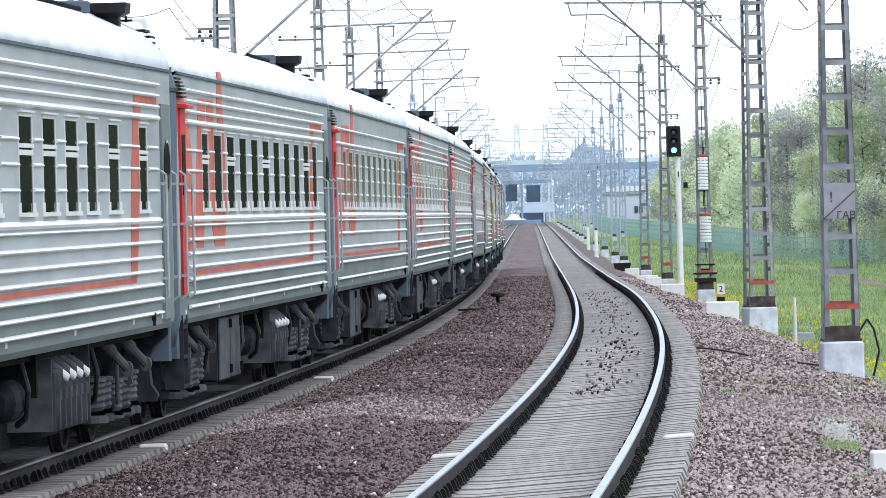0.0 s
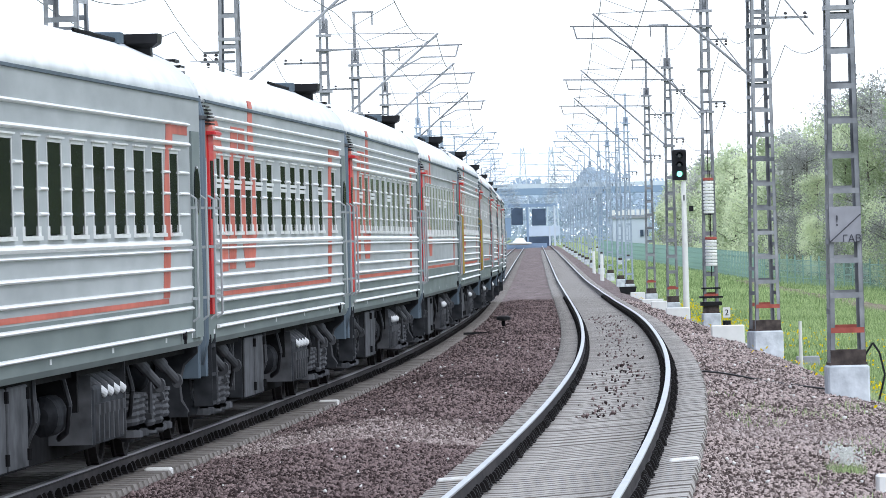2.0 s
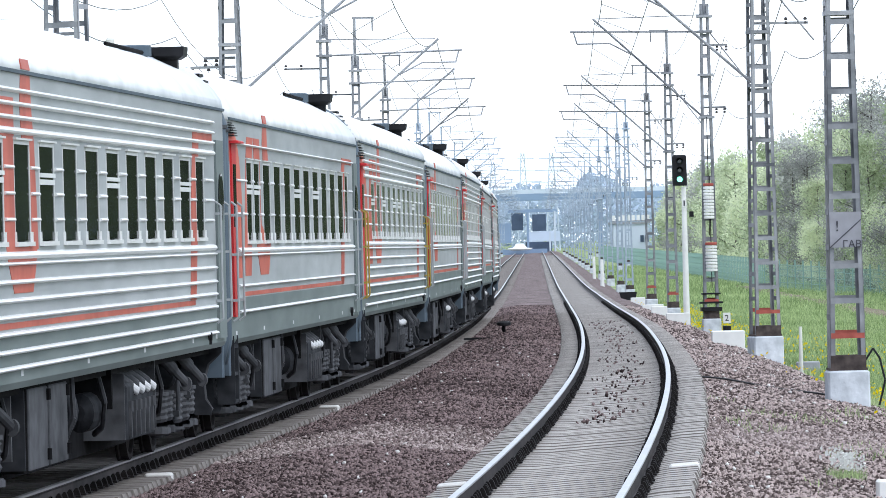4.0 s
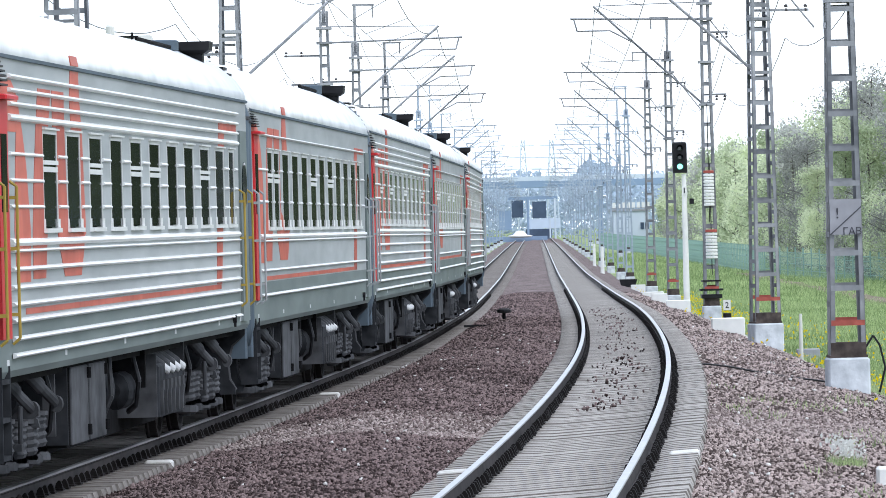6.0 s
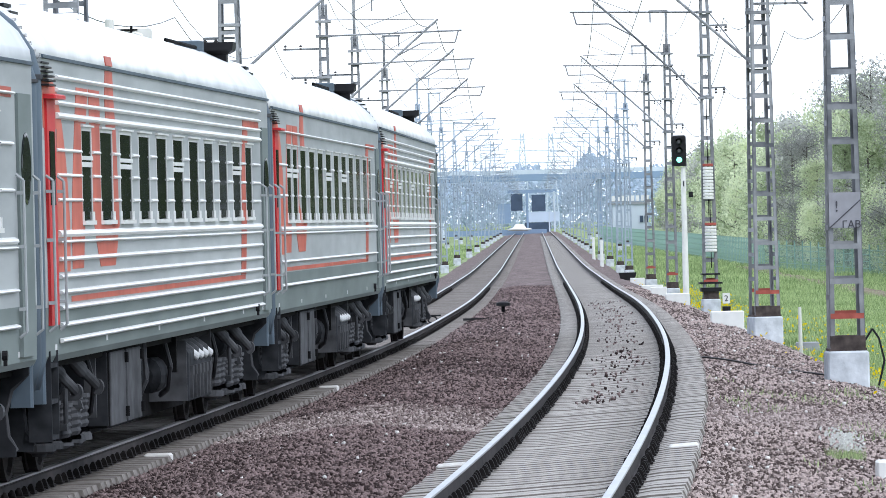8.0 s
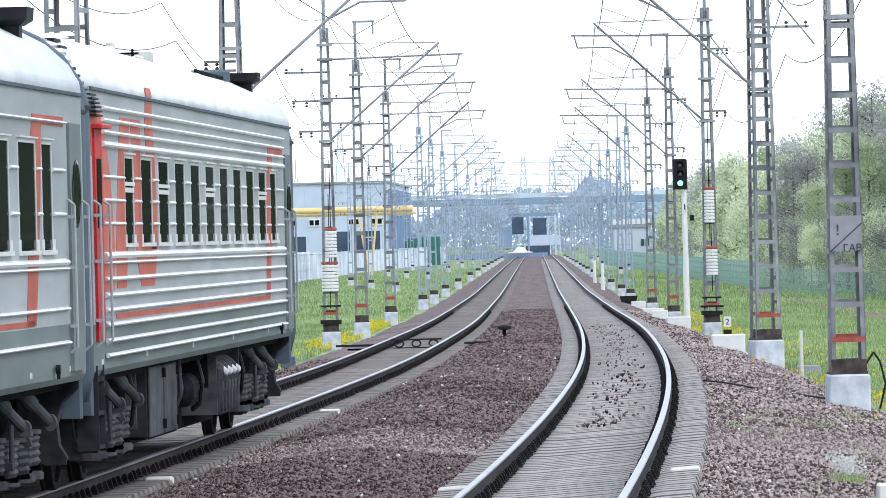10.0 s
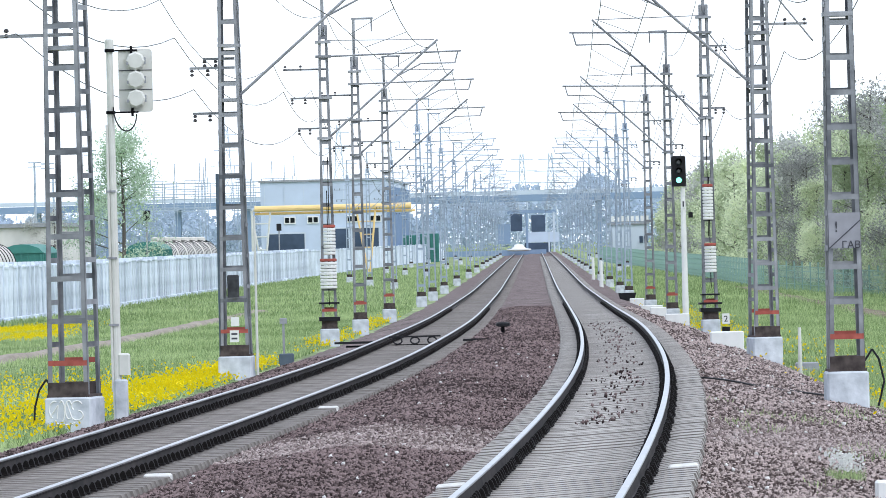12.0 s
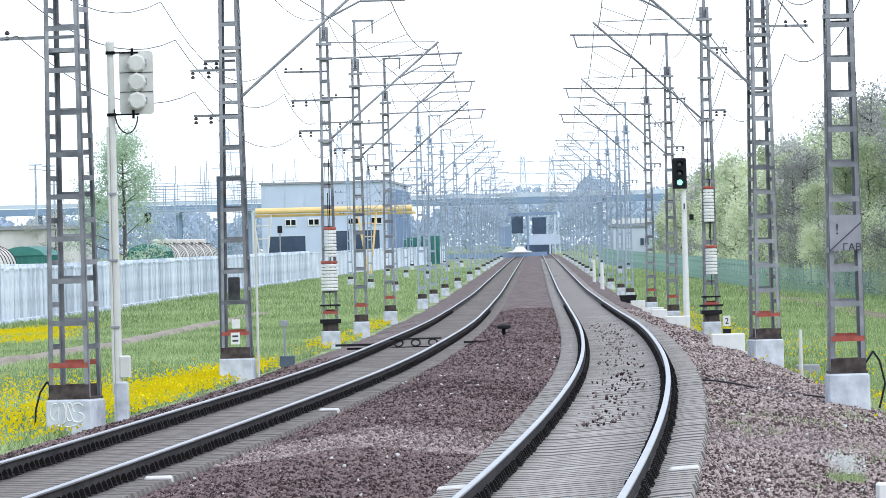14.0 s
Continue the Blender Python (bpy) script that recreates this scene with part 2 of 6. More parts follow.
def thing(name, label, category, group="", m=None, kind=""):
    ob = new(name)
    ob.empty_display_size = 0.2
    if m is not None:
        ob.matrix_basis = m
    return tagged(ob, label, category, group, kind)


def quick_mesh(name, verts, faces, mat):
    """Large meshes from numpy arrays; faces all with the same corner count."""
    me = bpy.data.meshes.new(name)
    k = faces.shape[1]
    me.vertices.add(len(verts))
    me.vertices.foreach_set("co", verts.astype(np.float32).ravel())
    me.loops.add(faces.size)
    me.loops.foreach_set("vertex_index", faces.astype(np.int32).ravel())
    me.polygons.add(len(faces))
    me.polygons.foreach_set("loop_start", np.arange(0, faces.size, k, dtype=np.int32))
    me.update(calc_edges=True)
    me.materials.append(mat)
    return me


# ------------------------------------------------------------------ the line of the two tracks
GY = np.concatenate([np.arange(-420, 260, 2.0), np.arange(260, 600, 5), np.arange(600, 4200, 30)])


def swing(th, k, y0, x100):
    head = th + k * 25 * np.logaddexp(0, (y0 - GY) / 25)
    x = np.concatenate([[0], np.cumsum((head[1:] + head[:-1]) / 2 * np.diff(GY))])
    return x - np.interp(100, GY, x) + x100


TX = {"R": swing(0.0151, 0.0005, 134.23, 2.8202), "L": swing(0.0151, 0.00042986, 170.34, -2.854)}
_fine = np.interp(GY, [20, 60, 80, 100, 125, 160, 220, 350, 700, 4000], [.15, .202, .219, .206, .146, .110, -.121, -.45, -.40, -.37])
TZ = np.convolve(np.pad(_fine, 8, "edge"), np.ones(17) / 17, "valid")


def tx(side, y):
    return np.interp(y, GY, TX[side])


def tz(side, y):
    return np.interp(y, GY, TZ) + (-0.147 if side == "L" else 0.0)


def cant(side, y):
    return (0.10 if side == "R" else 0.004) / (1 + np.exp((np.asarray(y) - 193) / 20))


def track_point(side, y, off, dz=0.0):
    """A point beside the middle of a track: off metres to the right, dz above the rail tops."""
    head = (tx(side, y + 0.5) - tx(side, y - 0.5))
    return Vector((float(tx(side, y) + off), float(y - head * off), float(tz(side, y) + cant(side, y) * np.clip(off, -2, 2) / 1.6 + dz)))


def track_pose(side, y):
    p = track_point(side, y, 0)
    q = track_point(side, y, 1.0)
    fwd = track_point(side, y + 1, 0) - p
    right = (q - p).normalized()
    up = right.cross(fwd).normalized()
    fwd = up.cross(right)
    return Matrix(((right.x, fwd.x, up.x, p.x), (right.y, fwd.y, up.y, p.y), (right.z, fwd.z, up.z, p.z), (0, 0, 0, 1)))


# ------------------------------------------------------------------ ground, one sheet to the horizon
def ground_height(x, y):
    dr, dl = x - tx("R", y), tx("L", y) - x
    rail = tz("R", y) + np.where(dl > -2.5, -0.147, 0) * 0
    out_r, out_l = np.maximum(dr, 0), np.maximum(dl, 0)
    zr = np.interp(out_r, [0, 1.6, 3.2, 5.5, 9, 14, 24, 40, 80], [-0.85, -0.85, -0.84, -0.86, -0.98, -1.2, -1.85, -0.8, 1.8])
    zl = np.interp(out_l, [0, 1.6, 3.0, 5, 10, 18, 60], [-0.75, -0.75, -0.66, -0.70, -0.80, -0.85, -0.85])
    return rail + np.where(out_r > 0, zr, np.where(out_l > 0, zl, -0.75))


def build_ground():
    ys = np.concatenate([np.arange(-80, 40, 10.0), np.arange(40, 240, 2.5), np.arange(240, 600, 10), [620, 660, 720, 800, 900, 1050, 1250, 1500, 1900, 2500, 3300, 4100]])
    us = np.concatenate([[-3000, -900, -350, -160, -90], np.arange(-60, -12, 3.0), np.arange(-12, 24, 0.7), np.arange(24, 62, 4.0), [80, 130, 220, 500, 1200, 3000]])
    yy, uu = np.meshgrid(ys, us, indexing="ij")
    xx = uu + tx("R", yy) * (np.abs(uu) < 200)
    zz = ground_height(xx, yy)
    for i in range(yy.shape[0]):
        for j in range(yy.shape[1]):
            zz[i, j] += 0.10 * noise.noise((xx[i, j] * 0.35, yy[i, j] * 0.12, 3)) + 0.05 * noise.noise((xx[i, j] * 1.1, yy[i, j] * 0.4, 7))
    a, b = yy.shape
    idx = np.arange(a * b).reshape(a, b)
    faces = np.stack([idx[:-1, :-1], idx[:-1, 1:], idx[1:, 1:], idx[1:, :-1]], -1).reshape(-1, 4)
    me = quick_mesh("ground", np.stack([xx, yy, zz], -1).reshape(-1, 3), faces, M["grass"])
    me.polygons.foreach_set("use_smooth", [True] * len(me.polygons))
    tagged(new("ground", me), "green spring meadow on both sides of the line", "ground", kind="structure")


def bed_height(x, y):
    """Top of the crushed stone: full between the tracks, falling away outside."""
    dr, dl = x - tx("R", y), x - tx("L", y)
    width = np.interp(y, [40, 95, 150, 250, 4000], [1.5, 1.25, 1.0, 0.85, 0.8])
    right = np.interp(dr / width, [0, 1.45 / 1.5, 2.2, 3.0, 3.8, 5.0], [-0.29, -0.29, -0.36, -0.52, -0.84, -1.4])
    left = np.interp(-dl, [0, 1.5, 2.2, 3.0, 3.7, 4.6], [-0.29, -0.28, -0.36, -0.54, -0.80, -1.1])
    mid = 0.10 * np.exp(-((dr + 2.9) / 1.0) ** 2)
    za, zb = tz("R", y) + cant("R", y) * np.interp(dr, [-3.2, -1.35, 0, 1.35, 2.6], [0, -1.35, 0, 1.35, 0]) / 1.6, tz("L", y)
    w = np.clip((dr + 1.5) / (dr - dl + 3.0), 0, 1)  # 0 at the right track, 1 at the left
    base = za * (1 - w) + zb * w
    return np.where(dr > 0, za + right, np.where(dl < 0, zb + left, base - 0.285 + mid * 1.3))


def build_bed():
    ys = np.concatenate([np.arange(-60, 40, 5.0), np.arange(40, 130, 0.5), np.arange(130, 260, 2.0), np.arange(260, 1300, 12.0)])
    ts = np.linspace(0, 1, 60)
    lo, hi = tx("L", ys) - 4.6, tx("R", ys) + 6.8
    xx = lo[:, None] + (hi - lo)[:, None] * ts[None]
    yy = np.repeat(ys[:, None], len(ts), 1)
    zz = bed_height(xx, yy)
    for i in range(xx.shape[0]):
        for j in range(xx.shape[1]):
            zz[i, j] += 0.035 * noise.noise((xx[i, j] * 1.3, yy[i, j] * 0.6, 1)) + 0.02 * noise.noise((xx[i, j] * 5, yy[i, j] * 4, 1))
    a, b = xx.shape
    idx = np.arange(a * b).reshape(a, b)
    faces = np.stack([idx[:-1, :-1], idx[:-1, 1:], idx[1:, 1:], idx[1:, :-1]], -1).reshape(-1, 4)
    me = quick_mesh("ballast_bed", np.stack([xx, yy, zz], -1).reshape(-1, 3), faces, M["ballast"])
    tagged(new("ballast_bed", me), "reddish-grey crushed granite ballast bed under both tracks", "ballast", kind="structure")


build_ground()
build_bed()


# ------------------------------------------------------------------ tracks
RAIL = [(-0.075, -0.18), (-0.075, -0.168), (-0.02, -0.15), (-0.011, -0.05), (-0.034, -0.035), (-0.034, -0.006), (0.034, -0.006), (0.034, -0.035), (0.011, -0.05), (0.02, -0.15), (0.075, -0.168), (0.075, -0.18)]
HEAD = [(-0.034, -0.024), (-0.0375, -0.022), (-0.0375, -0.006), (-0.028, 0.0), (0.028, 0.0), (0.0375, -0.006), (0.0375, -0.022), (0.034, -0.024)]


def sweep(prof, side, off, ys):
    n = len(prof)
    v = []
    for y in ys:
        m = track_pose(side, y)
        v += [m @ Vector((off + x, 0, z)) for x, z in prof]
    ms = Mesh()
    ms.add(v, [(k * n + i, k * n + (i + 1) % n, (k + 1) * n + (i + 1) % n, (k + 1) * n + i) for k in range(len(ys) - 1) for i in range(n)])
    return ms


def sleeper_mesh():
    ms = Mesh()
    prof = [(-1.35, 0.0), (-1.33, 0.055), (-1.05, 0.055), (-0.5, 0.015), (0.5, 0.015), (1.05, 0.055), (1.33, 0.055), (1.35, 0.0)]
    half = 0.165
    n = len(prof)
    v = [(x, -half - 0.03, z - 0.12) for x, z in prof] + [(x, -half, z) for x, z in prof] + [(x, half, z) for x, z in prof] + [(x, half + 0.03, z - 0.12) for x, z in prof]
    f = [(k * n + i, k * n + i + 1, (k + 1) * n + i + 1, (k + 1) * n + i) for k in range(3) for i in range(n - 1)]
    f += [(0, n, 2 * n, 3 * n), (n - 1, 4 * n - 1, 3 * n - 1, 2 * n - 1)]
    ms.add([(x, y, z - 0.235) for x, y, z in v], f)
    return ms


def clip_mesh():
    """Base plate and two bowed spring clips at each rail."""
    ms = Mesh()
    for r in (-0.8, 0.8):
        ms.box((r, 0, -0.172), (0.27, 0.18, 0.02))
        for s in (-1, 1):
            ms.prism([(r + s * 0.045, -0.155), (r + s * 0.055, -0.11), (r + s * 0.08, -0.08), (r + s * 0.10, -0.085), (r + s * 0.115, -0.12), (r + s * 0.125, -0.165)], -0.04, 0.04, False)
            k = len(ms.v) - 12
            ms.f += [(k, k + 1, k + 4, k + 5), (k + 1, k + 2, k + 3, k + 4), (k + 6, k + 7, k + 10, k + 11), (k + 7, k + 8, k + 9, k + 10)]
    return ms


def build_track(side, name, label, near, concrete):
    top = thing(name, label, "railway track", kind="structure")
    ys = list(np.arange(-60, 260, 2.0)) + list(np.arange(260, 1300, 10.0))
    for off in (-0.8, 0.8):
        r = part("rail", sweep(RAIL, side, off, ys), M["railside"], top, "dark steel rail with a shiny running surface")
        part("running_surface", sweep(HEAD, side, off, ys), M["railtop"], r)
    me, mc = sleeper_mesh().data("sleeper", concrete), clip_mesh().data("rail_clip", M["clip"])
    # faces turned along the track get the darker second material
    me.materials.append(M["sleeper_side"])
    side_slots = [1 if abs(p.normal.y) > 0.5 else 0 for p in me.polygons]
    me.polygons.foreach_set("material_index", side_slots)
    y = near[0]
    rng = random.Random(3 if side == "R" else 4)
    while y < near[1]:
        m = track_pose(side, y) @ pose(rng.uniform(-.014, .014), 0, rng.uniform(-.005, .005), 0, 0, rng.uniform(-.5, .5))
        s = part("sleeper", me, None, top, m=m)
        part("rail_clip", mc, None, s)
        y += 0.5
    sv, sf = np.array([v[:] for v in (p.co for p in me.vertices)]), np.array([p.vertices[:] for p in me.polygons])
    cv, cf = np.array([v[:] for v in (p.co for p in mc.vertices)]), np.array([p.vertices[:] for p in mc.polygons])
    for nm, v0, f0, mat, far in (("far_sleepers", sv, sf, concrete, 950), ("far_clips", cv, cf, M["clip"], 260)):
        vs, fs, k = [], [], 0
        for yy in list(np.arange(near[0] - 20, near[0], 0.5)) + list(np.arange(y, far, 0.5)):
            m = np.array(track_pose(side, yy))
            vs.append(v0 @ m[:3, :3].T + m[:3, 3])
            fs.append(f0 + k)
            k += len(v0)
        far_me = quick_mesh(nm, np.concatenate(vs), np.concatenate(fs), mat)
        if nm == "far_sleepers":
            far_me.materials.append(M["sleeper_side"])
            far_me.polygons.foreach_set("material_index", side_slots * len(vs))
        ob = new(nm, far_me)
        ob.parent = top
        tagged(ob, kind="stuff")
    return top


TRACK_L = build_track("L", "track_1", "curving railway track on concrete sleepers that the train runs on", (60.0, 134.0), M["sleeper_oily"])
TRACK_R = build_track("R", "track_2", "empty curving railway track on weathered concrete sleepers", (46.0, 112.0), M["sleeper"])


# ------------------------------------------------------------------ the train
PITCH, HALF = 24.54, 11.95
# window middles and widths of each kind of car
_saloon = [(-8.5, 0.88)] + [(-6.8 + 1.775 * i, 1.12) for i in range(9)] + [(9.05, 0.95)]
WINDOWS = {"ribbed": _saloon, "plain": _saloon,
           "smooth": [(-9.0, 0.86), (-7.85, 0.92)] + [(-6.25 + 1.775 * i, 1.2) for i in range(9)] + [(9.3, 0.75)],
           "service": [(-10.3, 0.6), (-9.2, 0.75), (-7.7, 1.0), (-6.1, 1.0), (-4.5, 1.0), (-2.75, 1.0), (-0.45, 1.0), (1.25, 1.0), (2.95, 1.0), (4.55, 0.85), (6.45, 0.95), (9.15, 0.8)],
           "yellow": [(-8.0 + 1.82 * i, 1.08) for i in range(10)] + [(9.85, 0.7)]}
WIN_LO, WIN_HI = 2.2, 3.15
SIDE = 1.55
ROOF = [(1.56, 3.84), (1.54, 3.93), (1.44, 4.03), (1.22, 4.15), (0.9, 4.25), (0.5, 4.325), (0.0, 4.36)]


def band_at(lo, hi, wins):
    """Free stretches of wall between the window openings."""
    edges = [lo]
    for y, w in wins:
        edges += [y - w / 2, y + w / 2]
    return edges + [hi]


def coil(ms, c, r, h, wire, turns):
    """A stout wound spring between two seats."""
    c = Vector(c)
    n, k = 12, 5
    v, f = [], []
    for i in range(n * turns + 1):
        a = 2 * math.pi * i / n
        mid = c + Vector(((r - wire) * math.cos(a), (r - wire) * math.sin(a), wire + (h - 2 * wire) * i / (n * turns)))
        out = Vector((math.cos(a), math.sin(a), 0))
        for j in range(k):
            b = 2 * math.pi * j / k
            v.append(mid + (out * math.cos(b) + Vector((0, 0, math.sin(b)))) * wire)
        if i:
            f += [((i - 1) * k + j, (i - 1) * k + (j + 1) % k, i * k + (j + 1) % k, i * k + j) for j in range(k)]
    ms.add(v, f)
    for z in (-0.02, h):
        ms.lathe(c + Vector((0, 0, z)), (0, 0, 1), [(r * 1.08, 0), (r * 1.08, 0.03)], 12)
    return ms


def plate(ms, outline, y0, y1):
    """An upright plate across the track, from its outline of (x, z)."""
    return ms.prism(outline, y0, y1)


def build_bogie(car, y0):
    b = Mesh()
    for s in (-1, 1):
        b.bevel_box((s * 1.0, y0, 0.70), (0.2, 3.0, 0.16), 0.03)
        b.bevel_box((s * 1.0, y0, 0.58), (0.22, 1.1, 0.16), 0.03)
        for e in (-1.45, 1.45):
            b.box((s * 1.0, y0 + e, 0.64), (0.2, 0.14, 0.22))
        b.box((s * 1.12, y0, 0.30), (0.34, 0.9, 0.06))
    b.box((0, y0, 0.8), (2.0, 0.6, 0.22))
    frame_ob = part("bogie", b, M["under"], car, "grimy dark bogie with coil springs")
    for s in (-1, 1):
        # slanting damper with its eyes, on a bowed triangular bracket
        for ya in (-0.75, 1.05):
            lo, hi = Vector((s * 1.40, y0 + ya + 0.75, 0.70)), Vector((s * 1.14, y0 + ya, 1.0))
            mid = lo.lerp(hi, 0.45)
            part("damper", Mesh().tube(hi, mid, 0.06, 12).tube(mid, lo, 0.045, 10).lathe(lo - Vector((0, 0.06, 0)), (0, 1, 0), [(0.06, 0), (0.06, 0.12), (0.03, 0.13)], 12), M["panelgrey"], frame_ob, "slanting grey damper")
        part("swing_arm", plate(Mesh(), [(s * 1.02, 0.58), (s * 1.42, 0.57), (s * 1.40, 0.63), (s * 1.30, 0.67), (s * 1.22, 0.88), (s * 1.14, 0.95), (s * 1.08, 0.90), (s * 1.05, 0.72)], y0 + 0.30, y0 + 0.38), M["bogie_grey"], frame_ob)
        part("pivot_disc", Mesh().lathe((s * 1.13, y0 + 0.26, 0.78), (0, -1, 0), [(0.13, 0), (0.13, 0.05), (0.10, 0.08), (0.05, 0.085)], 16), M["undergrey"], frame_ob)
        part("swing_hanger", Mesh().tube((s * 1.36, y0 - 0.62, 0.74), (s * 1.36, y0 - 0.62, 0.46), 0.024, 8).box((s * 1.30, y0 - 0.62, 0.46), (0.16, 0.2, 0.05)), M["bogie_grey"], frame_ob)
        for dy in (-0.3, 0.3):
            part("bolster_spring", coil(Mesh(), (s * 1.24, y0 + dy * 1.3, 0.33), 0.15, 0.27, 0.03, 4), M["panelgrey"], frame_ob)
        for e in (-1.2, 1.2):
            ax = Mesh().bevel_box((s * 1.06, y0 + e, 0.475), (0.24, 0.34, 0.28), 0.05)
            ax.lathe((s * 1.17, y0 + e, 0.475), (s, 0, 0), [(0.13, 0), (0.13, 0.06), (0.10, 0.09)], 12)
            part("axle_box", ax, M["undergrey"], frame_ob)
            for dy in (-0.29, 0.29):
                part("axle_spring", coil(Mesh(), (s * 1.20, y0 + e + dy, 0.36), 0.14, 0.27, 0.03, 4).lathe((s * 1.20, y0 + e + dy, 0.25), (0, 0, 1), [(0.06, 0), (0.08, 0.03), (0.165, 0.05), (0.165, 0.11)], 12), M["panelgrey"], frame_ob)
    for e in (-1.2, 1.2):
        w = Mesh().tube((-0.9, 0, 0), (0.9, 0, 0), 0.08, 10)
        for s in (-1, 1):
            w.lathe((s * 0.735, 0, 0), (s, 0, 0), [(0.525, 0.0), (0.53, 0.03), (0.503, 0.045), (0.50, 0.13), (0.44, 0.13), (0.42, 0.09), (0.16, 0.09), (0.14, 0.16)], 24)
        part("wheelset", w, M["wheel"], frame_ob, "worn steel wheels on an axle", smooth=False, m=pose(0, y0 + e, 0.50))


def wall_side(ms_body, ms_skirt, s, style):
    """One side wall with real window openings."""
    x = s * (SIDE - 0.03)
    split = 1.52 if style == "smooth" else 1.46
    ms_skirt.add([(s * 1.55, -HALF, split), (s * 1.55, HALF, split), (s * 1.535, HALF, 1.03), (s * 1.535, -HALF, 1.03), (s * 1.50, HALF, 0.97), (s * 1.50, -HALF, 0.97),
                  (s * 1.47, -HALF, split), (s * 1.47, HALF, split), (s * 1.45, HALF, 0.97), (s * 1.45, -HALF, 0.97)],
                 [(0, 1, 2, 3), (3, 2, 4, 5), (6, 7, 8, 9), (5, 4, 8, 9), (0, 1, 7, 6), (0, 3, 5, 9, 6), (1, 2, 4, 8, 7)])
    ms_body.box((x, 0, (split + WIN_LO) / 2), (0.06, 2 * HALF, WIN_LO - split))
    ms_body.box((x, 0, (WIN_HI + 3.86) / 2), (0.06, 2 * HALF, 3.86 - WIN_HI))
    e = band_at(-HALF, HALF, WINDOWS[style])
    for a, b in zip(e[0::2], e[1::2]):
        ms_body.box((x, (a + b) / 2, (WIN_LO + WIN_HI) / 2), (0.06, b - a, WIN_HI - WIN_LO))


def rib_mesh(z, segs, s, h=0.05, d=0.042):
    ms = Mesh()
    for a, b in segs:
        ms.prism([(s * SIDE, z - h / 2), (s * (SIDE + d * 0.8), z - h * 0.32), (s * (SIDE + d), z - h * 0.05), (s * (SIDE + d * 0.75), z + h * 0.3), (s * SIDE, z + h * 0.55)], a, b)
    return ms


def decal(ms, s, y0, y1, z0, z1, lean=0.0):
    x0, x1 = s * (SIDE + 0.001), s * (SIDE + 0.005)
    p = [(y0, z0), (y1, z0), (y1 + lean, z1), (y0 + lean, z1)]
    ms.add([(x0, a, b) for a, b in p] + [(x1, a, b) for a, b in p], [(0, 1, 2, 3), (4, 5, 6, 7), (0, 1, 5, 4), (1, 2, 6, 5), (2, 3, 7, 6), (3, 0, 4, 7)])


# broad strokes of the emblem and the end stripe: rows of height, near edge, far edge
STROKES = [[(3.62, -11.9, -11.15), (3.52, -11.9, -10.85), (3.40, -11.9, -10.7), (3.1, -11.9, -10.42)],
           [(3.1, -10.85, -10.42), (2.8, -10.95, -10.2), (2.2, -11.1, -9.98), (1.76, -11.0, -10.05)],
           [(3.58, -9.25, -8.3), (3.15, -9.45, -8.55), (2.6, -9.7, -8.7), (2.2, -9.82, -8.75), (1.78, -9.85, -8.95)],
           [(3.58, -8.22, -7.3), (3.15, -8.2, -7.3), (2.6, -8.1, -7.25), (2.4, -8.1, -7.2), (2.15, -7.95, -5.85), (2.0, -7.8, -5.95), (1.78, -7.5, -6.2)],
           [(3.83, -6.75, -6.1), (3.5, -6.85, -6.05), (3.1, -6.75, -5.9), (2.15, -6.4, -5.75)]]
END_STRIPE = [[(3.50, 8.35, 10.55), (3.36, 8.32, 10.55)], [(3.36, 8.32, 9.0), (2.6, 8.0, 8.8), (2.1, 7.9, 8.6), (1.54, 7.72, 8.35)]]


def emblem(ms, s, wins, strokes):
    """Broad painted strokes with clean slanting edges, left open at the windows."""
    for rows in strokes:
        for (za, a0, a1), (zb, b0, b1) in zip(rows[:-1], rows[1:]):
            cuts = sorted({za, zb} | {z for z in (WIN_LO - 0.02, WIN_HI + 0.02) if zb < z < za} | {zb + (za - zb) * k / 12 for k in range(1, 12)}, reverse=True)
            for top, low in zip(cuts[:-1], cuts[1:]):
                t, u = (za - top) / (za - zb), (za - low) / (za - zb)
                q = [a0 + (b0 - a0) * t, a1 + (b1 - a1) * t, a0 + (b0 - a0) * u, a1 + (b1 - a1) * u]
                free = [(-20.0, 20.0)]
                if WIN_LO - 0.03 < (top + low) / 2 < WIN_HI + 0.03:
                    e = band_at(-20.0, 20.0, wins)
                    free = list(zip(e[0::2], e[1::2]))
                for lo, hi in free:
                    c = [min(max(v, lo), hi) for v in q]
                    if c[1] - c[0] > 0.01 or c[3] - c[2] > 0.01:
                        x0, x1 = s * (SIDE + 0.001), s * (SIDE + 0.005)
                        ring = [(c[2], low), (c[3], low), (c[1], top), (c[0], top)]
                        ms.add([(x0, y, z) for y, z in ring] + [(x1, y, z) for y, z in ring], [(0, 1, 2, 3), (4, 5, 6, 7), (0, 1, 5, 4), (1, 2, 6, 5), (2, 3, 7, 6), (3, 0, 4, 7)])


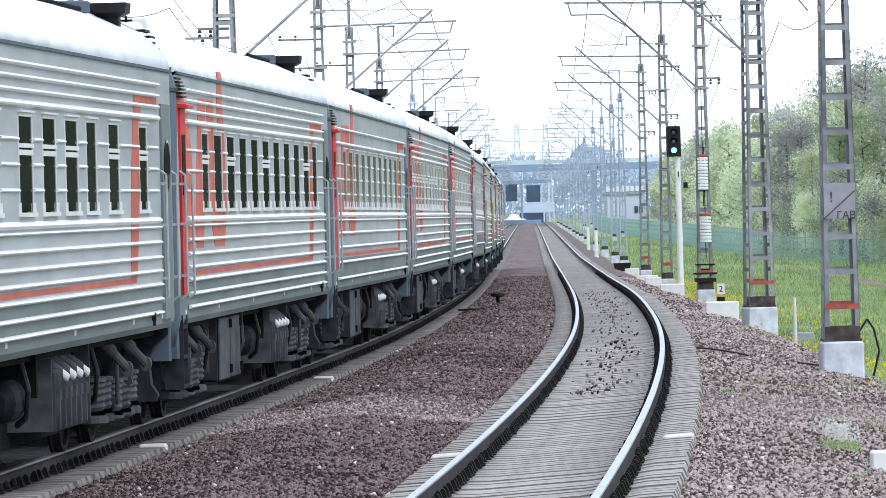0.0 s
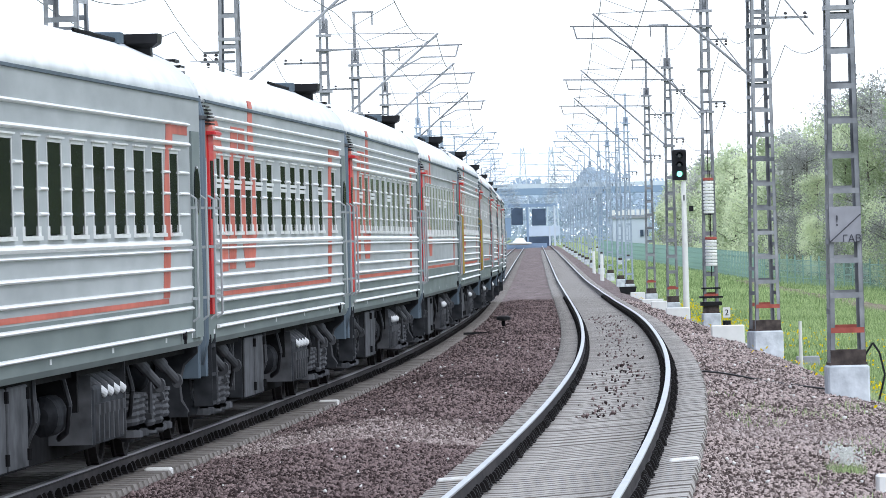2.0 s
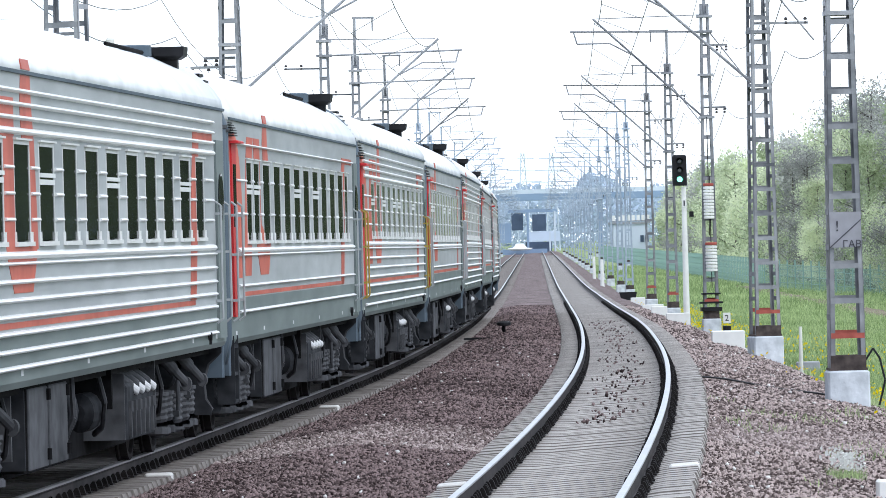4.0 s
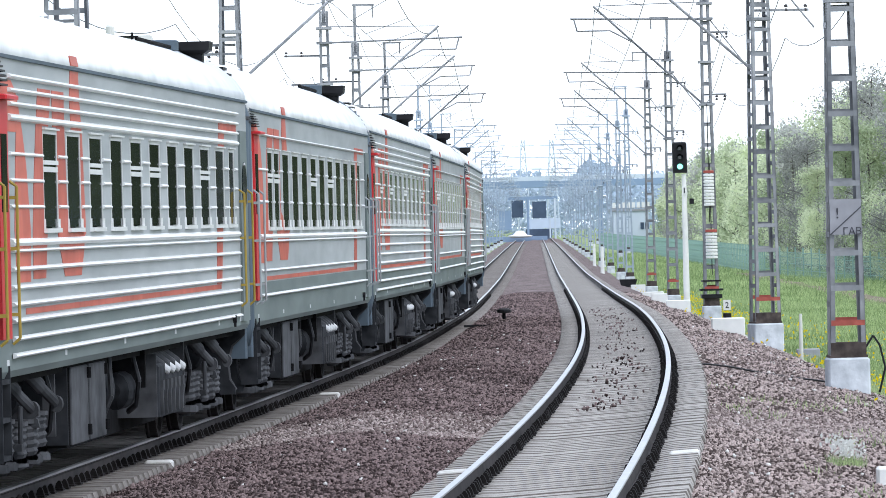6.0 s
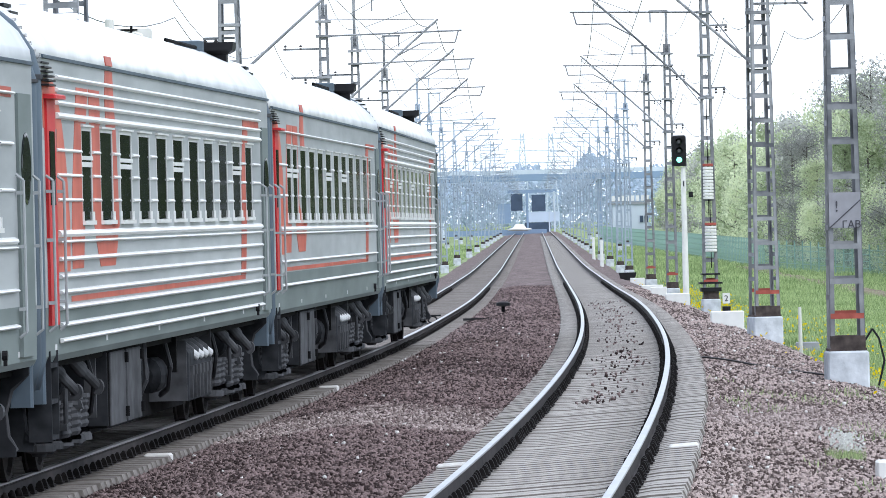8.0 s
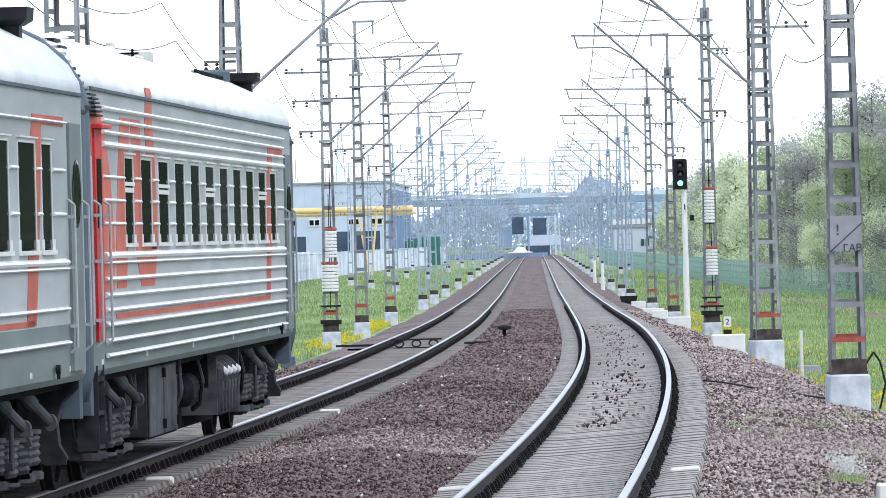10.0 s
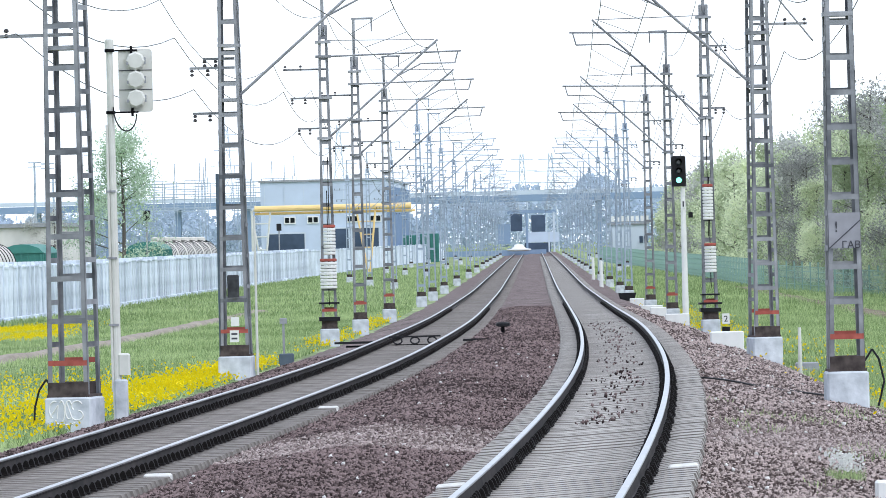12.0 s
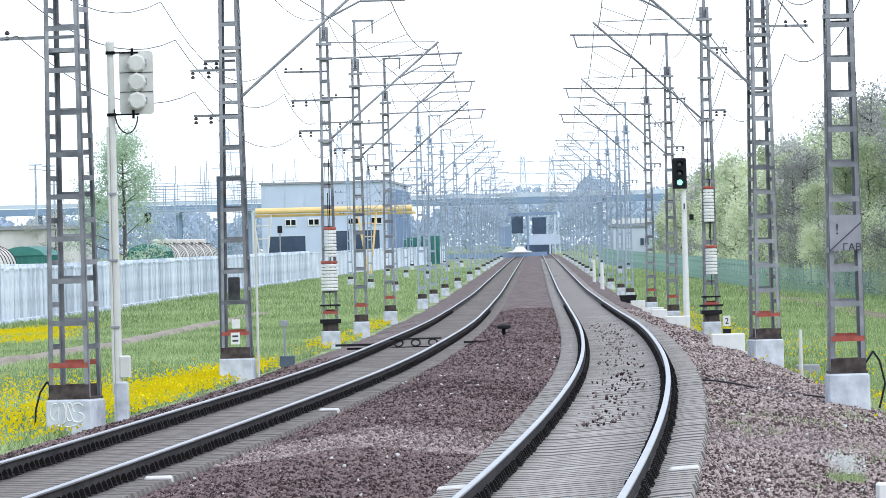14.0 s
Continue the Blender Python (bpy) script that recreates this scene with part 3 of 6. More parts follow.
def build_car(style, label, rails="rail_grey", vent="black", tall=(), shift=0.0):
    car = thing("passenger_car", label, "train car", "cars of the passenger train")
    body, skirt = Mesh(), Mesh()
    for s in (-1, 1):
        wall_side(body, skirt, s, style)
    for e in (-1, 1):
        body.box((0, e * (HALF - 0.06), 2.45), (3.04, 0.08, 2.8))
    body.box((0, 0, 1.12), (2.9, 2 * HALF - 0.2, 0.08))
    part("body", body, M["body"], car)
    part("skirt", skirt, M["skirt"], car, "grey-green lower side panel")
    part("roof", Mesh().prism(ROOF + [(-x, z) for x, z in ROOF[-2::-1]], -HALF, HALF), M["roof"], car, "silvery white arched roof", smooth=True)
    # near-black box behind the opaque panes, in place of the saloon's shade
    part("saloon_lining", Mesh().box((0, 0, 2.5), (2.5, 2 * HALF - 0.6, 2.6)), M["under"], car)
    for s in (-1, 1):
        part("gutter", Mesh().prism([(s * 1.54, 3.835), (s * 1.575, 3.838), (s * 1.578, 3.862), (s * 1.54, 3.87)], -HALF, HALF), M["gangway"], car)
        full = [(-HALF + 1.0, HALF - 1.35)]
        if style == "plain":
            zs = [(3.24, 0.06), (3.50, 0.05), (2.10, 0.07), (2.02, 0.03), (1.83, 0.042), (1.62, 0.042), (1.40, 0.042), (1.16, 0.04)]
        elif style == "smooth":
            zs = [(3.42, 0.05), (2.10, 0.06), (2.04, 0.03), (1.665, 0.035), (1.35, 0.04)]
        else:
            zs = [(3.24, 0.075), (3.38, 0.05), (3.52, 0.05), (3.66, 0.05), (2.10, 0.065), (2.03, 0.03), (1.875, 0.042), (1.72, 0.042), (1.58, 0.042), (1.44, 0.042), (1.29, 0.042), (1.15, 0.042)]
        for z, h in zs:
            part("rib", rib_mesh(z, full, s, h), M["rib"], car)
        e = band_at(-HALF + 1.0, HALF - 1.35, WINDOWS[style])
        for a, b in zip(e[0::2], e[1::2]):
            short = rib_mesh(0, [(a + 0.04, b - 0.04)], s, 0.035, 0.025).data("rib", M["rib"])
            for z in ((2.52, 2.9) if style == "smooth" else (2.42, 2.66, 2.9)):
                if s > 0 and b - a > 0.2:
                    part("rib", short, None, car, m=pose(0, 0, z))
        for i, (y, width) in enumerate(WINDOWS[style]):
            w = Mesh()
            for a in (-1, 1):
                w.box((s * (SIDE - 0.02), y + a * (width / 2 - 0.02), (WIN_LO + WIN_HI) / 2), (0.05, 0.04, WIN_HI - WIN_LO))
            w.box((s * (SIDE - 0.015), y, WIN_HI - 0.02), (0.05, width - 0.08, 0.04))
            w.box((s * (SIDE + 0.008), y, WIN_HI + 0.01), (0.05, width + 0.04, 0.022))
            wo = part("window", w, M["winframe"], car)
            sill = Mesh().box((s * (SIDE + 0.012), y, WIN_LO - 0.005), (0.05, width + 0.06, 0.04))
            for a in (-1, 1):
                sill.box((s * (SIDE + 0.005), y + a * (width / 2 + 0.01), WIN_LO + 0.06), (0.03, 0.04, 0.09))
            part("sill", sill, M["rib"], wo)
            if i in tall:
                part("sash_bar", Mesh().box((s * (SIDE - 0.005), y, WIN_HI - 0.31), (0.05, width - 0.06, 0.04)).box((s * (SIDE - 0.008), y, WIN_HI - 0.375), (0.04, width - 0.06, 0.05)), M["rib"], wo)
            part("pane", Mesh().box((s * (SIDE - 0.008), y, (WIN_LO + WIN_HI) / 2), (0.012, width - 0.06, WIN_HI - WIN_LO - 0.05)), M["glass"], wo)
        # painted emblem and lines, plain shapes
        d = Mesh()
        emblem(d, s, WINDOWS[style], [[(z, lo + shift * (lo > -11.5), hi + shift) for z, lo, hi in rows] for rows in STROKES] + END_STRIPE)
        z_line = {"smooth": 1.535, "plain": 1.48}.get(style, 1.485)
        decal(d, s, -10.0, 8.25, z_line, z_line + 0.052)
        part("painted_emblem", d, M["orange"], car, "faded red-orange painted shapes and stripe")
        top_tip = [(s * 1.566, 3.872), (s * 1.549, 3.935), (s * 1.53, 3.93), (s * 1.54, 3.872)]
        part("painted_tip", Mesh().prism(top_tip, -6.72 + shift, -6.15 + shift), M["orange"], car)
        # end doors
        dm = Mesh().box((s * (SIDE + 0.003), -HALF + 0.48, 2.35), (0.05, 0.62, 2.1))
        rd = part("door", dm, M["doorred"], car, "red vestibule door")
        part("door_hood", Mesh().bevel_box((s * (SIDE + 0.05), -HALF + 0.5, 3.43), (0.14, 0.8, 0.05), 0.015), M["doorred"], rd)
        part("door_window", Mesh().box((s * (SIDE + 0.03), -HALF + 0.48, 2.72), (0.012, 0.36, 0.7)), M["glass"], rd)
        d2 = Mesh().box((s * (SIDE + 0.003), HALF - 0.72, 2.25), (0.05, 0.85, 2.35))
        do = part("door", d2, M["skirt"], car, "grey-green vestibule door")
        part("door_window", Mesh().lathe((s * (SIDE + 0.02), HALF - 0.72, 2.7), (s, 0, 0), [(0.3, 0), (0.3, 0.015), (0.27, 0.02)], 16), M["glass"], do)
        for y in (-HALF + 0.95, -HALF + 0.12, HALF - 0.2, HALF - 1.25):
            h = Mesh().line([(s * 1.56, y, 1.25), (s * 1.625, y, 1.3), (s * 1.625, y, 2.6), (s * 1.56, y, 2.65)], 0.014, 6)
            for z in (1.5, 2.05, 2.5):
                h.box((s * 1.595, y, z), (0.07, 0.04, 0.03))
            part("handrail", h, M[rails], car)
        st = Mesh()
        for k in range(3):
            st.box((s * 1.42, -HALF + 0.5, 0.45 + 0.25 * k), (0.25, 0.55, 0.03))
        st.box((s * 1.44, -HALF + 0.22, 0.75), (0.22, 0.03, 0.65)).box((s * 1.44, -HALF + 0.78, 0.75), (0.22, 0.03, 0.65))
        part("steps", st, M["undergrey"], car)
        # louvres on the roof shoulder
        lv = Mesh()
        for k in range(14):
            t = k / 13
            lv.box((s * (1.555 - 0.40 * t * t), -HALF + 0.27, 3.55 + 0.62 * t), (0.14, 0.54, 0.02))
        part("roof_louvre", lv, M["black"], car)
    for e in (-1, 1):
        prof = [(1.2, 1.1), (1.2, 3.7), (1.1, 3.9), (0.85, 4.05), (0.45, 4.15), (0, 4.18)]
        g = Mesh().prism(prof + [(-x, z) for x, z in prof[-2::-1]], e * HALF, e * (HALF + 0.22))
        part("gangway", g, M["gangway"], car, "blue-grey rubber gangway end")
        for s in (-1, 1):
            c, q, n = e * (HALF + 0.16), 0.158, 14
            way = [(1.39, 0.80), (1.40, 1.0), (1.415, 3.66), (1.38, 3.80), (1.25, 3.93), (1.04, 4.04), (0.75, 4.13), (0.4, 4.19), (0.0, 4.215)]
            rings = []
            for k, (x, z) in enumerate(way):
                (xa, za), (xb, zb) = way[max(k - 1, 0)], way[min(k + 1, len(way) - 1)]
                d = Vector((xb - xa, 0, zb - za)).normalized()
                r = q if k else 0.10
                rings += [(s * (x + d.z * r * math.cos(2 * math.pi * j / n)), c + r * math.sin(2 * math.pi * j / n), z - d.x * r * math.cos(2 * math.pi * j / n)) for j in range(n)]
            faces = [(k * n + j, k * n + (j + 1) % n, (k + 1) * n + (j + 1) % n, (k + 1) * n + j) for k in range(len(way) - 1) for j in range(n)]
            tubes = Mesh().add(rings, faces + [tuple(range(n)), tuple(range((len(way) - 1) * n, len(way) * n))])
            part("gangway_roll", tubes, M["gangway"], car, "blue-grey rolled rubber bellows", smooth=True)
            part("roll_band", Mesh().lathe((s * 1.415, c, 3.60), (0, 0, 1), [(q, 0), (q + 0.02, 0.005), (q + 0.02, 0.05), (q, 0.055)], 14), M["panelgrey"], car)
        part("coupler", Mesh().box((0, e * (HALF + 0.05), 0.95), (0.4, 0.4, 0.3)).box((0, e * HALF, 1.05), (2.6, 0.12, 0.2)), M["under"], car)
        for s in (-1, 1):
            # bowed guard plate with a pale flange, below the gangway
            y1 = e * (HALF - 0.28)
            guard = [(1.50, 1.02), (1.02, 1.02), (0.98, 0.44), (1.16, 0.36), (1.36, 0.36), (1.37, 0.42), (1.29, 0.50), (1.27, 0.66), (1.33, 0.82), (1.50, 0.92)]
            br = part("guard_plate", plate(Mesh(), [(s * x, z) for x, z in guard], y1 - 0.03, y1 + 0.03), M["undergrey"], car, "bowed dark guard plate")
            part("flange", Mesh().line([(s * 1.37, y1, 0.40), (s * 1.295, y1, 0.50), (s * 1.275, y1, 0.66), (s * 1.335, y1, 0.82), (s * 1.49, y1, 0.93)], 0.022, 6), M["panelgrey"], br)
            part("end_post", Mesh().bevel_box((s * 1.40, e * (HALF - 0.12), 0.86), (0.22, 0.1, 0.34), 0.02), M["gangway"], car)
        build_bogie(car, e * 8.5)
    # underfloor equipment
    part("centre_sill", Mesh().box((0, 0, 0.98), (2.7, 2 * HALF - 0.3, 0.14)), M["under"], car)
    for s in (-1, 1):
        # cabinet with two dusty doors
        cab = part("equipment_cabinet", Mesh().bevel_box((s * 1.10, -4.3, 0.66), (0.6, 2.9, 0.60), 0.03), M["under"], car, "dusty grey underfloor cabinet")
        for y in (-5.05, -3.55):
            part("cabinet_door", Mesh().bevel_box((s * 1.41, y, 0.66), (0.03, 1.36, 0.56), 0.01), M["panelgrey"], cab)
            part("hinge", Mesh().tube((s * 1.44, y + 0.62, 0.84), (s * 1.44, y + 0.62, 0.92), 0.025, 6).tube((s * 1.44, y + 0.62, 0.42), (s * 1.44, y + 0.62, 0.50), 0.025, 6), M["under"], cab)
        part("cabinet_end", Mesh().box((s * 1.12, -5.79, 0.66), (0.54, 0.04, 0.56)), M["undergrey"], cab)
        # hanging motor in its cradle
        part("fan_motor", Mesh().lathe((s * 1.16, -1.9, 0.70), (0, -1, 0), [(0.18, -0.5), (0.20, -0.45), (0.20, 0), (0.17, 0.06), (0.07, 0.08)], 16), M["undergrey"], car)
        part("cradle", Mesh().line([(s * 1.36, -2.0, 0.98), (s * 1.38, -2.0, 0.66), (s * 1.28, -2.0, 0.48), (s * 1.05, -2.0, 0.46)], 0.03, 6), M["bogie_grey"], car)
        # valve chest with studs, and a row of slanting tubes above it
        chest = part("battery_box", Mesh().bevel_box((s * 1.13, 3.6, 0.60), (0.56, 2.6, 0.44), 0.03), M["undergrey"], car, "dark studded battery box")
        part("box_end", Mesh().box((s * 1.14, 2.28, 0.64), (0.50, 0.03, 0.52)), M["panelgrey"], chest)
        for k in range(6):
            part("stud", Mesh().box((s * 1.425, 2.5 + 0.42 * k, 0.50), (0.03, 0.07, 0.2)).tube((s * 1.425, 2.5 + 0.42 * k, 0.60), (s * 1.425, 2.5 + 0.42 * k, 0.68), 0.035, 6), M["panelgrey"], chest)
        for k in range(4):
            cy = part("slanted_tube", Mesh().tube((s * 1.10, 2.7 + 0.55 * k, 0.98), (s * 1.38, 3.0 + 0.55 * k, 0.79), 0.044, 10), M["panelgrey"], car)
            part("pale_cap", Mesh().tube((s * 1.375, 2.995 + 0.55 * k, 0.793), (s * 1.44, 3.065 + 0.55 * k, 0.749), 0.036, 10), M["pale"], cy, "pale end cap")
        part("hanger_plate", Mesh().box((s * 1.30, 5.35, 0.70), (0.16, 0.06, 0.60)), M["panelgrey"], car)
        part("hanger_plate", Mesh().box((s * 1.28, -6.35, 0.72), (0.12, 0.06, 0.52)), M["panelgrey"], car)
        part("cross_beam", Mesh().box((s * 0.9, 1.1, 0.80), (1.0, 0.1, 0.3)), M["under"], car)
        for y in (-6.9, 0.6, 6.0):
            tb = Mesh().line([(s * 1.3, y, 0.97), (s * 1.37, y + 0.1, 0.72), (s * 1.31, y + 0.35, 0.52), (s * 1.2, y + 0.5, 0.46)], 0.026, 6)
            part("brake_pipe", tb, M["bogie_grey"], car)
        part("air_cylinder", Mesh().lathe((s * 1.16, 0.2, 0.64), (0, 1, 0), [(0.06, 0), (0.15, 0.06), (0.15, 0.8), (0.06, 0.86)], 14), M["undergrey"], car)
        part("drain_cock", Mesh().tube((s * 1.555, 9.6, 1.12), (s * 1.60, 9.6, 1.12), 0.045, 10).box((s * 1.58, 9.6, 1.07), (0.03, 0.05, 0.08)), M["black"], car)
    # solid dark boxes added to keep light from passing under the car
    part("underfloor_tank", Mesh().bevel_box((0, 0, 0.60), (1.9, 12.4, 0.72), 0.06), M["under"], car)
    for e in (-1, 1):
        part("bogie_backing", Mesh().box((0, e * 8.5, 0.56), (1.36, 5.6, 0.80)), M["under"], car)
    for y in (-11.2, -7.0, -2.0, 3.0, 8.0, 10.8):
        part("stencil_bar", Mesh().box((1.537, y, 1.10), (0.006, 0.16, 0.05)), M["pale"], car)
    # roof fittings
    vx, vy = 1.08, 10.5
    v = Mesh().box((vx, vy, 4.18), (0.2, 0.22, 0.13))
    v.add([(vx + sx * w, vy + sy * w * 1.2, z) for z, w in ((4.23, 0.12), (4.26, 0.19), (4.33, 0.2)) for sx, sy in ((-1, -1), (1, -1), (1, 1), (-1, 1))],
          [(0, 1, 2, 3), (8, 9, 10, 11)] + [(k * 4 + i, k * 4 + (i + 1) % 4, k * 4 + (i + 1) % 4 + 4, k * 4 + i + 4) for k in (0, 1) for i in range(4)])
    part("roof_vent", v, M[vent], car, "dark roof ventilator")
    part("roof_drum", Mesh().lathe((0.8, 9.4, 4.16), (0, 0, 1), [(0.1, 0), (0.1, 0.08), (0.19, 0.085), (0.19, 0.16), (0.15, 0.17)], 16), M["gangway"], car, "blue-grey round roof vent")
    pipe = Mesh()
    pipe.tube((0.9, 5.5, 4.27), (0.9, 11.45, 4.27), 0.016, 6)
    part("roof_pipe", pipe, M["under"], car)
    for y in (-7, -2, 3):
        part("roof_cap", Mesh().lathe((0, y, 4.33), (0, 0, 1), [(0.12, 0), (0.12, 0.08), (0.2, 0.09), (0.14, 0.15)], 10), M["roof"], car)
    return car


LEVELS = {False: ([0, 0.35, 0.97, 2.2, 3.15, 3.85, 4.36, 5.0], [0, 0.35, 1.18, 2.48, 3.41, 4.02, 4.80, 5.44]),
          True: ([0, 0.35, 0.97, 2.2, 3.15, 3.85, 4.36, 5.0], [0, 0.35, 1.18, 2.43, 3.47, 3.93, 4.80, 5.44])}


def set_levels(car, style):
    """Stretch the heights of floor, windows, gutter and roof to fit the camera's view."""
    done = set()
    for ob in car.children_recursive:
        if ob.name.startswith(("wheelset", "axle_box")):
            continue
        if ob.matrix_basis.translation.z > 0.1:
            ob.location.z = float(np.interp(ob.location.z, *LEVELS[style == "smooth"]))
        elif ob.data not in done:
            done.add(ob.data)
            for v in ob.data.vertices:
                v.co.z = float(np.interp(v.co.z, *LEVELS[style == "smooth"]))
    return car


SOURCES = {"R": ("ribbed", build_car("ribbed", "light grey ribbed passenger car with red-orange stripes on the rails", tall=(0, 2, 5, 9))),
           "S": ("smooth", build_car("smooth", "smooth-sided light grey passenger car with a grey-green skirt", tall=(0, 1, 5, 7))),
           "Y": ("yellow", build_car("yellow", "light grey ribbed passenger car with yellow handrails", rails="yellow", tall=(0, 2, 4, 5, 8), shift=0.45)),
           "P": ("plain", build_car("plain", "light grey passenger car with few ribs and tall dark windows", shift=0.1)),
           "C": ("service", build_car("service", "light grey ribbed passenger car with double-sashed windows", tall=(0, 1, 2, 3, 4, 5, 6, 7, 8, 10, 11), shift=0.8))}
for style_name, src in SOURCES.values():
    set_levels(src, style_name)
KINDS = "CRPCRSYSRSR"
CARS = []
for kind_letter in KINDS:
    src = SOURCES[kind_letter][1]
    CARS.append(src if src not in CARS else copy_thing(src, Matrix()))

_arc = np.concatenate([[0], np.cumsum(np.hypot(np.diff(TX["L"]), np.diff(GY)))])
_arc = _arc - np.interp(50, GY, _arc)


def on_track(s):
    y = float(np.interp(s, _arc, GY))
    return Vector((float(tx("L", y)), y, float(tz("L", y))))


def motions():
    """The train runs towards the camera at about 83 km/h, slowing a little."""
    times = [0.25 * k for k in range(57)]
    for i, car in enumerate(CARS):
        rows = []
        for t in times:
            mid = 18.8 + PITCH * (i - 0.5) - (23.25 * t - 0.028 * t * t)
            a, b = on_track(mid - 8.5), on_track(mid + 8.5)
            fwd = (b - a).normalized()
            right = fwd.cross(Vector((0, 0, 1))).normalized()
            up = right.cross(fwd)
            c = (a + b) / 2
            rows.append((t, Matrix(((right.x, fwd.x, up.x, c.x), (right.y, fwd.y, up.y, c.y), (right.z, fwd.z, up.z, c.z), (0, 0, 0, 1)))))
        walk(car, rows)
        for bogie in car.children:
            for axle in bogie.children:
                if axle.name.startswith("wheelset"):
                    place = axle.matrix_basis.translation.copy()
                    walk(axle, [(k / 30, pose(*place, math.degrees((23.25 * k / 30 - 0.028 * (k / 30) ** 2) / 0.5), 0, 0)) for k in range(421)])


# ------------------------------------------------------------------ masts of the overhead line
def mast_parts(top, h, w0, w1, mat, step=0.55, red=True, rings=False):
    """A tapered four-legged steel mast on a whitewashed concrete base."""
    base_h = 0.56
    b = Mesh().bevel_box((0, 0, base_h / 2 - 0.25), (w0 + 0.1, w0 + 0.1, base_h + 0.5), 0.03)
    part("concrete_base", b, M["base"], top, "whitewashed concrete base")
    part("foot_plate", Mesh().box((0, 0, base_h + 0.02), (w0 + 0.04, w0 + 0.04, 0.04)).box((0, w0 / 2, base_h + 0.14), (w0, 0.02, 0.2)).box((0, -w0 / 2, base_h + 0.14), (w0, 0.02, 0.2)), M["rust"], top)

    def half(z):
        return (w0 + (w1 - w0) * (z - base_h) / h) / 2
    z1 = base_h + h
    for sx in (-1, 1):
        for sy in (-1, 1):
            leg = Mesh()
            t = 0.075
            for dx, dy in ((t, 0.012), (0.012, t)):
                v = []
                for z in (base_h + 0.03, z1):
                    c = half(z)
                    x0, x1, y0, y1 = sorted((sx * c, sx * (c - dx))) + sorted((sy * c, sy * (c - dy)))
                    v += [(x0, y0, z), (x1, y0, z), (x1, y1, z), (x0, y1, z)]
                leg.add(v, [(0, 1, 5, 4), (1, 2, 6, 5), (2, 3, 7, 6), (3, 0, 4, 7), (0, 1, 2, 3), (4, 5, 6, 7)])
            part("leg", leg, mat, top)
    z = base_h + 0.55
    k = 0
    while z < z1 - 0.1:
        c = half(z)
        bt = Mesh()
        for s in (-1, 1):
            zz = z + (0.0 if s < 0 else 0.04)
            front = Mesh().box((0, s * (c - 0.004), zz), (2 * c - 0.02, 0.012, 0.085))
            if rings:
                bt.add(front.v, front.f)
            else:
                part("batten", front, M["red"] if (red and k == 0) else mat, top)
            bt.box((s * (c - 0.004), 0, z + 0.3), (0.012, 2 * c - 0.02, 0.085))
        part("side_batten", bt, mat, top)
        z += step
        k += 1
    return z1


def insulator(ms, p, up=1, n=2):
    for k in range(n):
        ms.lathe((p[0], p[1], p[2] + up * 0.09 * k), (0, 0, up), [(0.018, 0), (0.048, 0.015), (0.042, 0.04), (0.018, 0.07)], 8)
    return ms


def mast_fittings(top, z1, side, mat, k=1.0, bracket=True, hook=True, arms=((7.4, 1.5), (8.25, 1.7))):
    """side: +1 reaches to the right, -1 to the left (towards its track)."""
    if bracket:
        part("cantilever", Mesh().tube((side * 0.15, 0, 6.25 * k), (side * 3.4, 0, 9.05 * k), 0.032, 8), mat, top, "slanting tubular bracket")
        part("tie_rod", Mesh().tube((side * 0.1, 0, 8.62 * k), (side * 4.1, 0, 8.70 * k), 0.03, 6).tube((side * 3.3, 0, 9.05 * k), (side * 0.1, 0, 9.1 * k), 0.015, 5), mat, top)
        sa = Mesh().line([(side * 4.0, 0, 8.7 * k), (side * 3.9, 0, 8.35 * k), (side * 2.9, 0, 8.35 * k), (side * 2.2, 0, 8.0 * k)], 0.025, 6)
        part("steady_arm", sa, mat, top)
        if side < 0:
            part("stay", Mesh().tube((side * -0.15, 0, 8.6 * k), (side * -1.3, 0, 7.2 * k), 0.02, 5), mat, top)
    for zz, ln in arms:
        part("crossarm", Mesh().box((-side * (ln / 2 - 0.1), 0.1, zz), (ln, 0.06, 0.055)), mat, top)
    ins = insulator(Mesh(), (0, 0, 0)).data("insulator", M["insulator"])
    for zz, ln in arms:
        for f in (0.95, 0.6):
            part("insulator", ins, None, top, m=pose(-side * (ln * f - 0.1), 0.1, zz - 0.03 - 0.15 * (ln < 1.2)))
    cl = Mesh().box((0, 0, 0), (0.46, 0.46, 0.07)).data("clamp", mat)
    for zz in (6.2 * k, 8.62 * k, 7.4 * k, 9.05 * k):
        part("clamp", cl, None, top, m=pose(0, 0, zz))
    if hook:
        hk = Mesh().tube((0, 0, z1 - 0.4), (0, 0, z1 + 1.3), 0.05, 6).box((-side * -0.3, 0, z1 + 1.3), (0.75, 0.08, 0.07)).tube((side * 0.62, 0, z1 + 1.3), (side * 0.62, 0, z1 + 0.85), 0.03, 5)
        part("top_hook", hk, mat, top)


LM_Y = [99, 135, 181.5, 210, 250, 320, 355, 400, 465, 550, 625, 700, 760, 825, 900, 975, 1060, 1160]
RM_Y = [97, 138, 187, 241, 286, 352, 389, 442, 501, 581, 644, 690, 741, 823, 890, 956, 1050, 1150]


def mast_at(side, y, off, turn):
    p = track_point(side, y, off)
    gz = float(max(ground_height(np.array(p.x), np.array(p.y)), bed_height(np.array(p.x), np.array(p.y))))
    return pose(p.x, p.y, gz - 0.02, 0, 0, turn)


